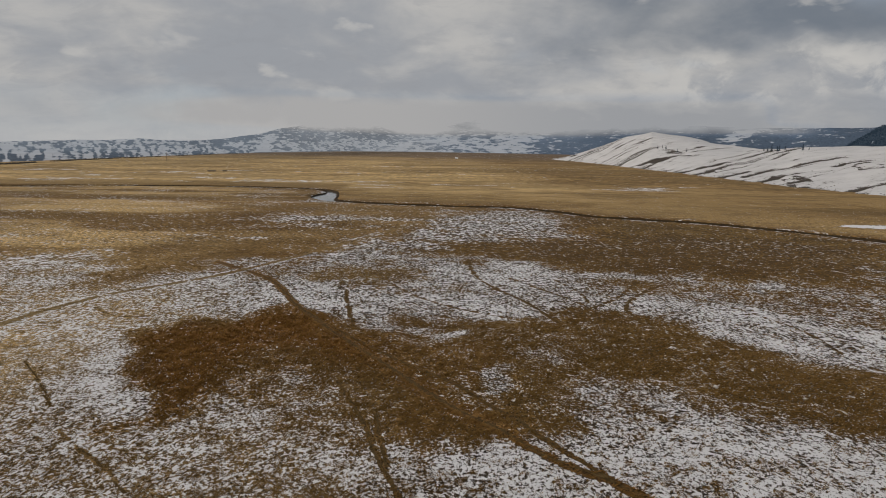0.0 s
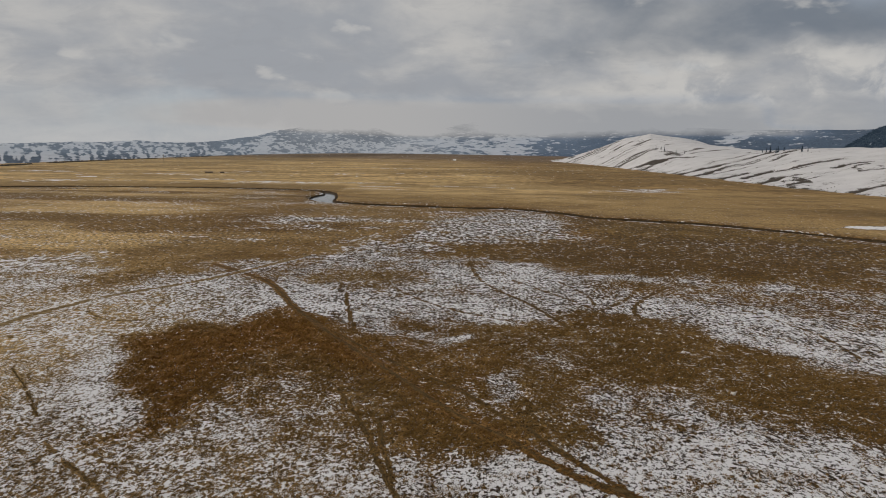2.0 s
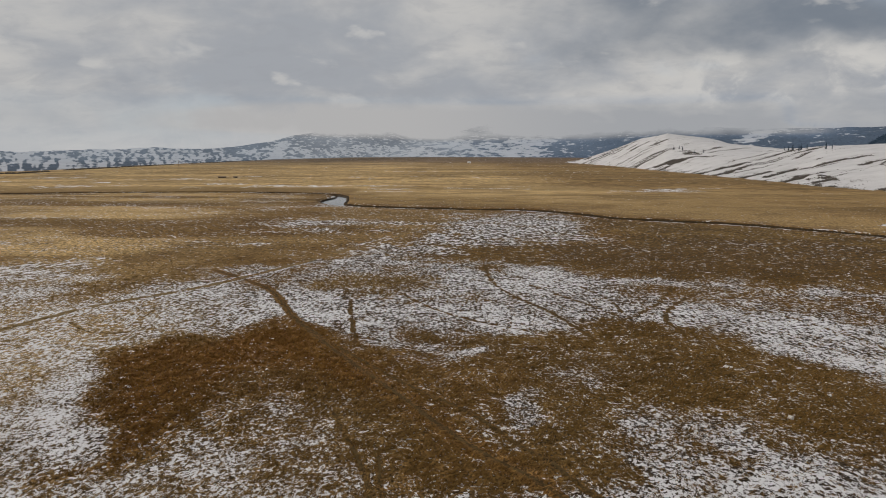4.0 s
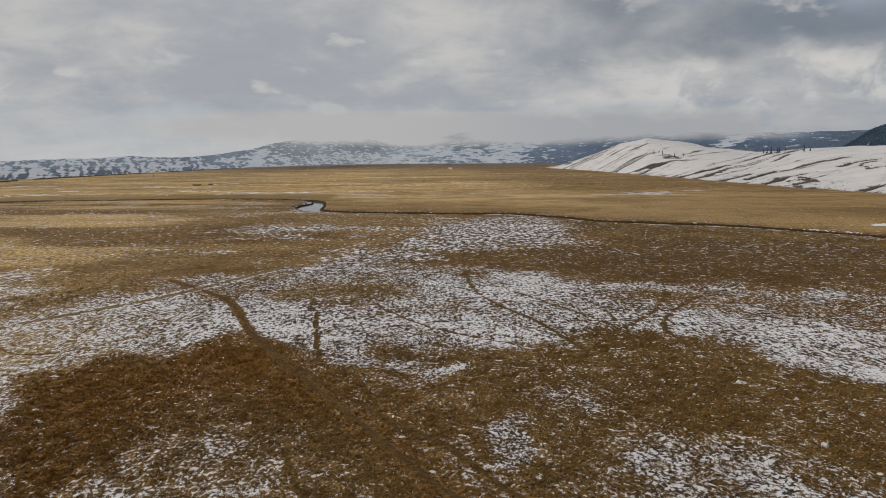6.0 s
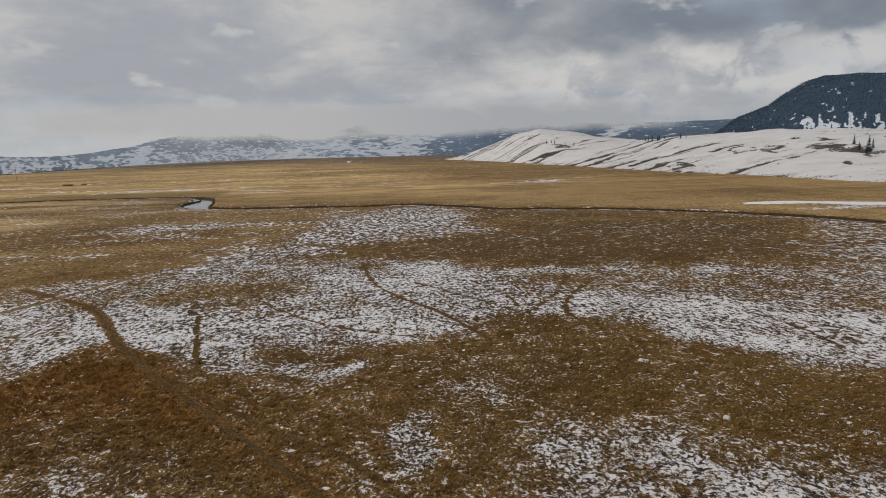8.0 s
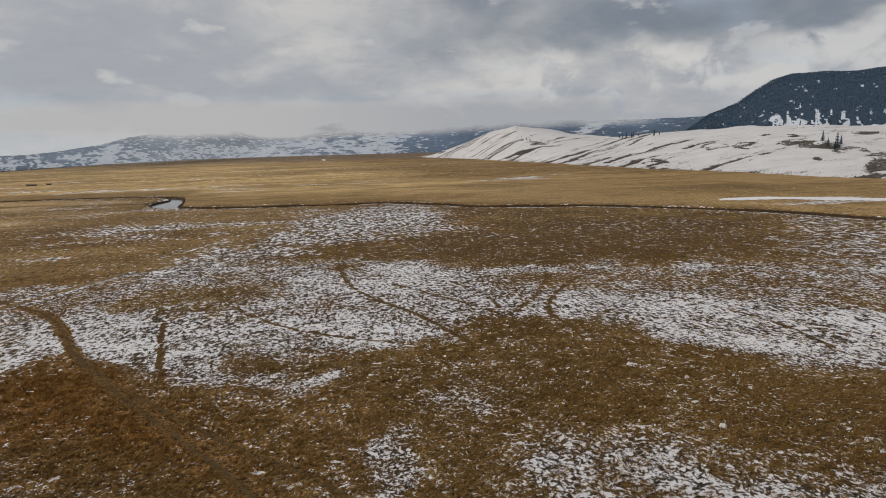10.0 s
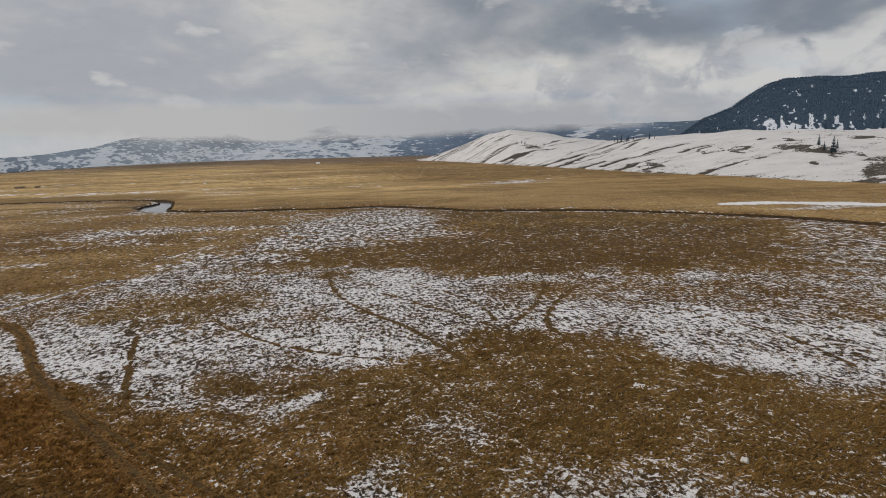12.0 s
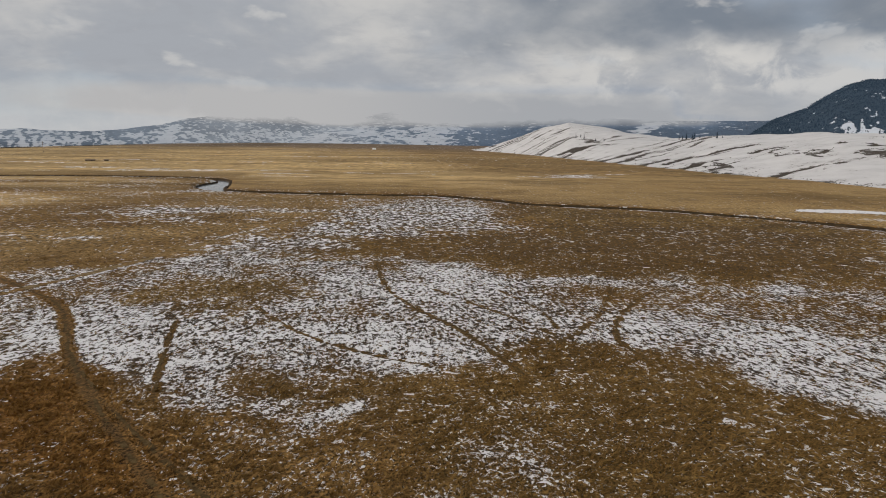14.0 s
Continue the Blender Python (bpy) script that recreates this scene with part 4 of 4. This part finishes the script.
def build_utility_pole(x, y):
    thing = new("utility_pole")
    tagged(thing, "tall weathered timber utility pole on the plain", "pole")
    bm = bmesh.new()
    bmesh.ops.create_cone(bm, segments=8, radius1=0.28, radius2=0.18, depth=15, matrix=Matrix.Translation((0, 0, 7.3)))
    part("pole", bm, TIMBER, thing)
    for h, half in ((13.4, 1.6), (12.2, 1.2)):
        bm = bmesh.new()
        bmesh.ops.create_cube(bm, size=1, matrix=Matrix.Translation((0, 0.2, h)) @ Matrix.Diagonal((half * 2, 0.2, 0.26, 1)))
        bmesh.ops.bevel(bm, geom=bm.edges[:], offset=0.03, segments=1, affect="EDGES")
        part("crossarm", bm, TIMBER, thing)
    thing.matrix_basis = pose(x, y, float(meadow_height(np.array([x]), np.array([y]))[0]), 0, 0, 25)


build_utility_pole(-424.0, 920.0)


def build_shed(x, y, size, boards, roof, turn, label):
    """A shed far out on the plain: half length, half width, eaves and ridge."""
    thing = new("shed")
    tagged(thing, label, "shed")
    L, W, H, R = size
    bm = bmesh.new()
    base = [(-L, -W), (L, -W), (L, W), (-L, W)]
    lo, hi = [bm.verts.new((px, py, -0.2)) for px, py in base], [bm.verts.new((px, py, H)) for px, py in base]
    for i in range(4):
        bm.faces.new((lo[i], lo[(i + 1) % 4], hi[(i + 1) % 4], hi[i]))
    for i, j, px in ((3, 0, -L), (1, 2, L)):
        bm.faces.new((hi[i], hi[j], bm.verts.new((px, 0, R))))
    part("wall", bm, boards, thing)
    for side in (-1, 1):
        bm = bmesh.new()
        q = [(-L - 0.4, side * (W + 0.4), H - 0.2), (L + 0.4, side * (W + 0.4), H - 0.2), (L + 0.4, 0, R + 0.1), (-L - 0.4, 0, R + 0.1)]
        up = [bm.verts.new((*p[:2], p[2] + 0.16)) for p in q]
        dn = [bm.verts.new(p) for p in q]
        bm.faces.new(up)
        bm.faces.new(dn[::-1])
        for i in range(4):
            bm.faces.new((dn[i], dn[(i + 1) % 4], up[(i + 1) % 4], up[i]))
        part("roof", bm, roof, thing)
    for px, wide, low, high, name in ((-0.44 * L, 1.1, 0.0, 0.68 * H, "door"), (0.36 * L, 1.2, 0.34 * H, 0.65 * H, "window")):
        bm = bmesh.new()
        bmesh.ops.create_cube(bm, size=1, matrix=Matrix.Translation((px, -W - 0.04, (low + high) / 2)) @ Matrix.Diagonal((wide, 0.1, high - low, 1)))
        part(name, bm, GLASS if name == "window" else TIMBER, thing)
    thing.matrix_basis = pose(x, y, float(meadow_height(np.array([x]), np.array([y]))[0]), 0, 0, turn)


build_shed(28.0, 1560.0, (3.8, 2.4, 2.6, 4.0), WHITE, WHITE, -15, "small white shed far out on the straw-coloured plain")
build_shed(-246.0, 635.0, (3.8, 2.3, 0.9, 1.45), TIMBER, TIMBER, 21, "long low dark timber shed on the plain")
build_shed(-234.0, 640.0, (1.9, 1.4, 0.9, 1.25), TIMBER, TIMBER, 26, "little dark timber hut beside the long shed")
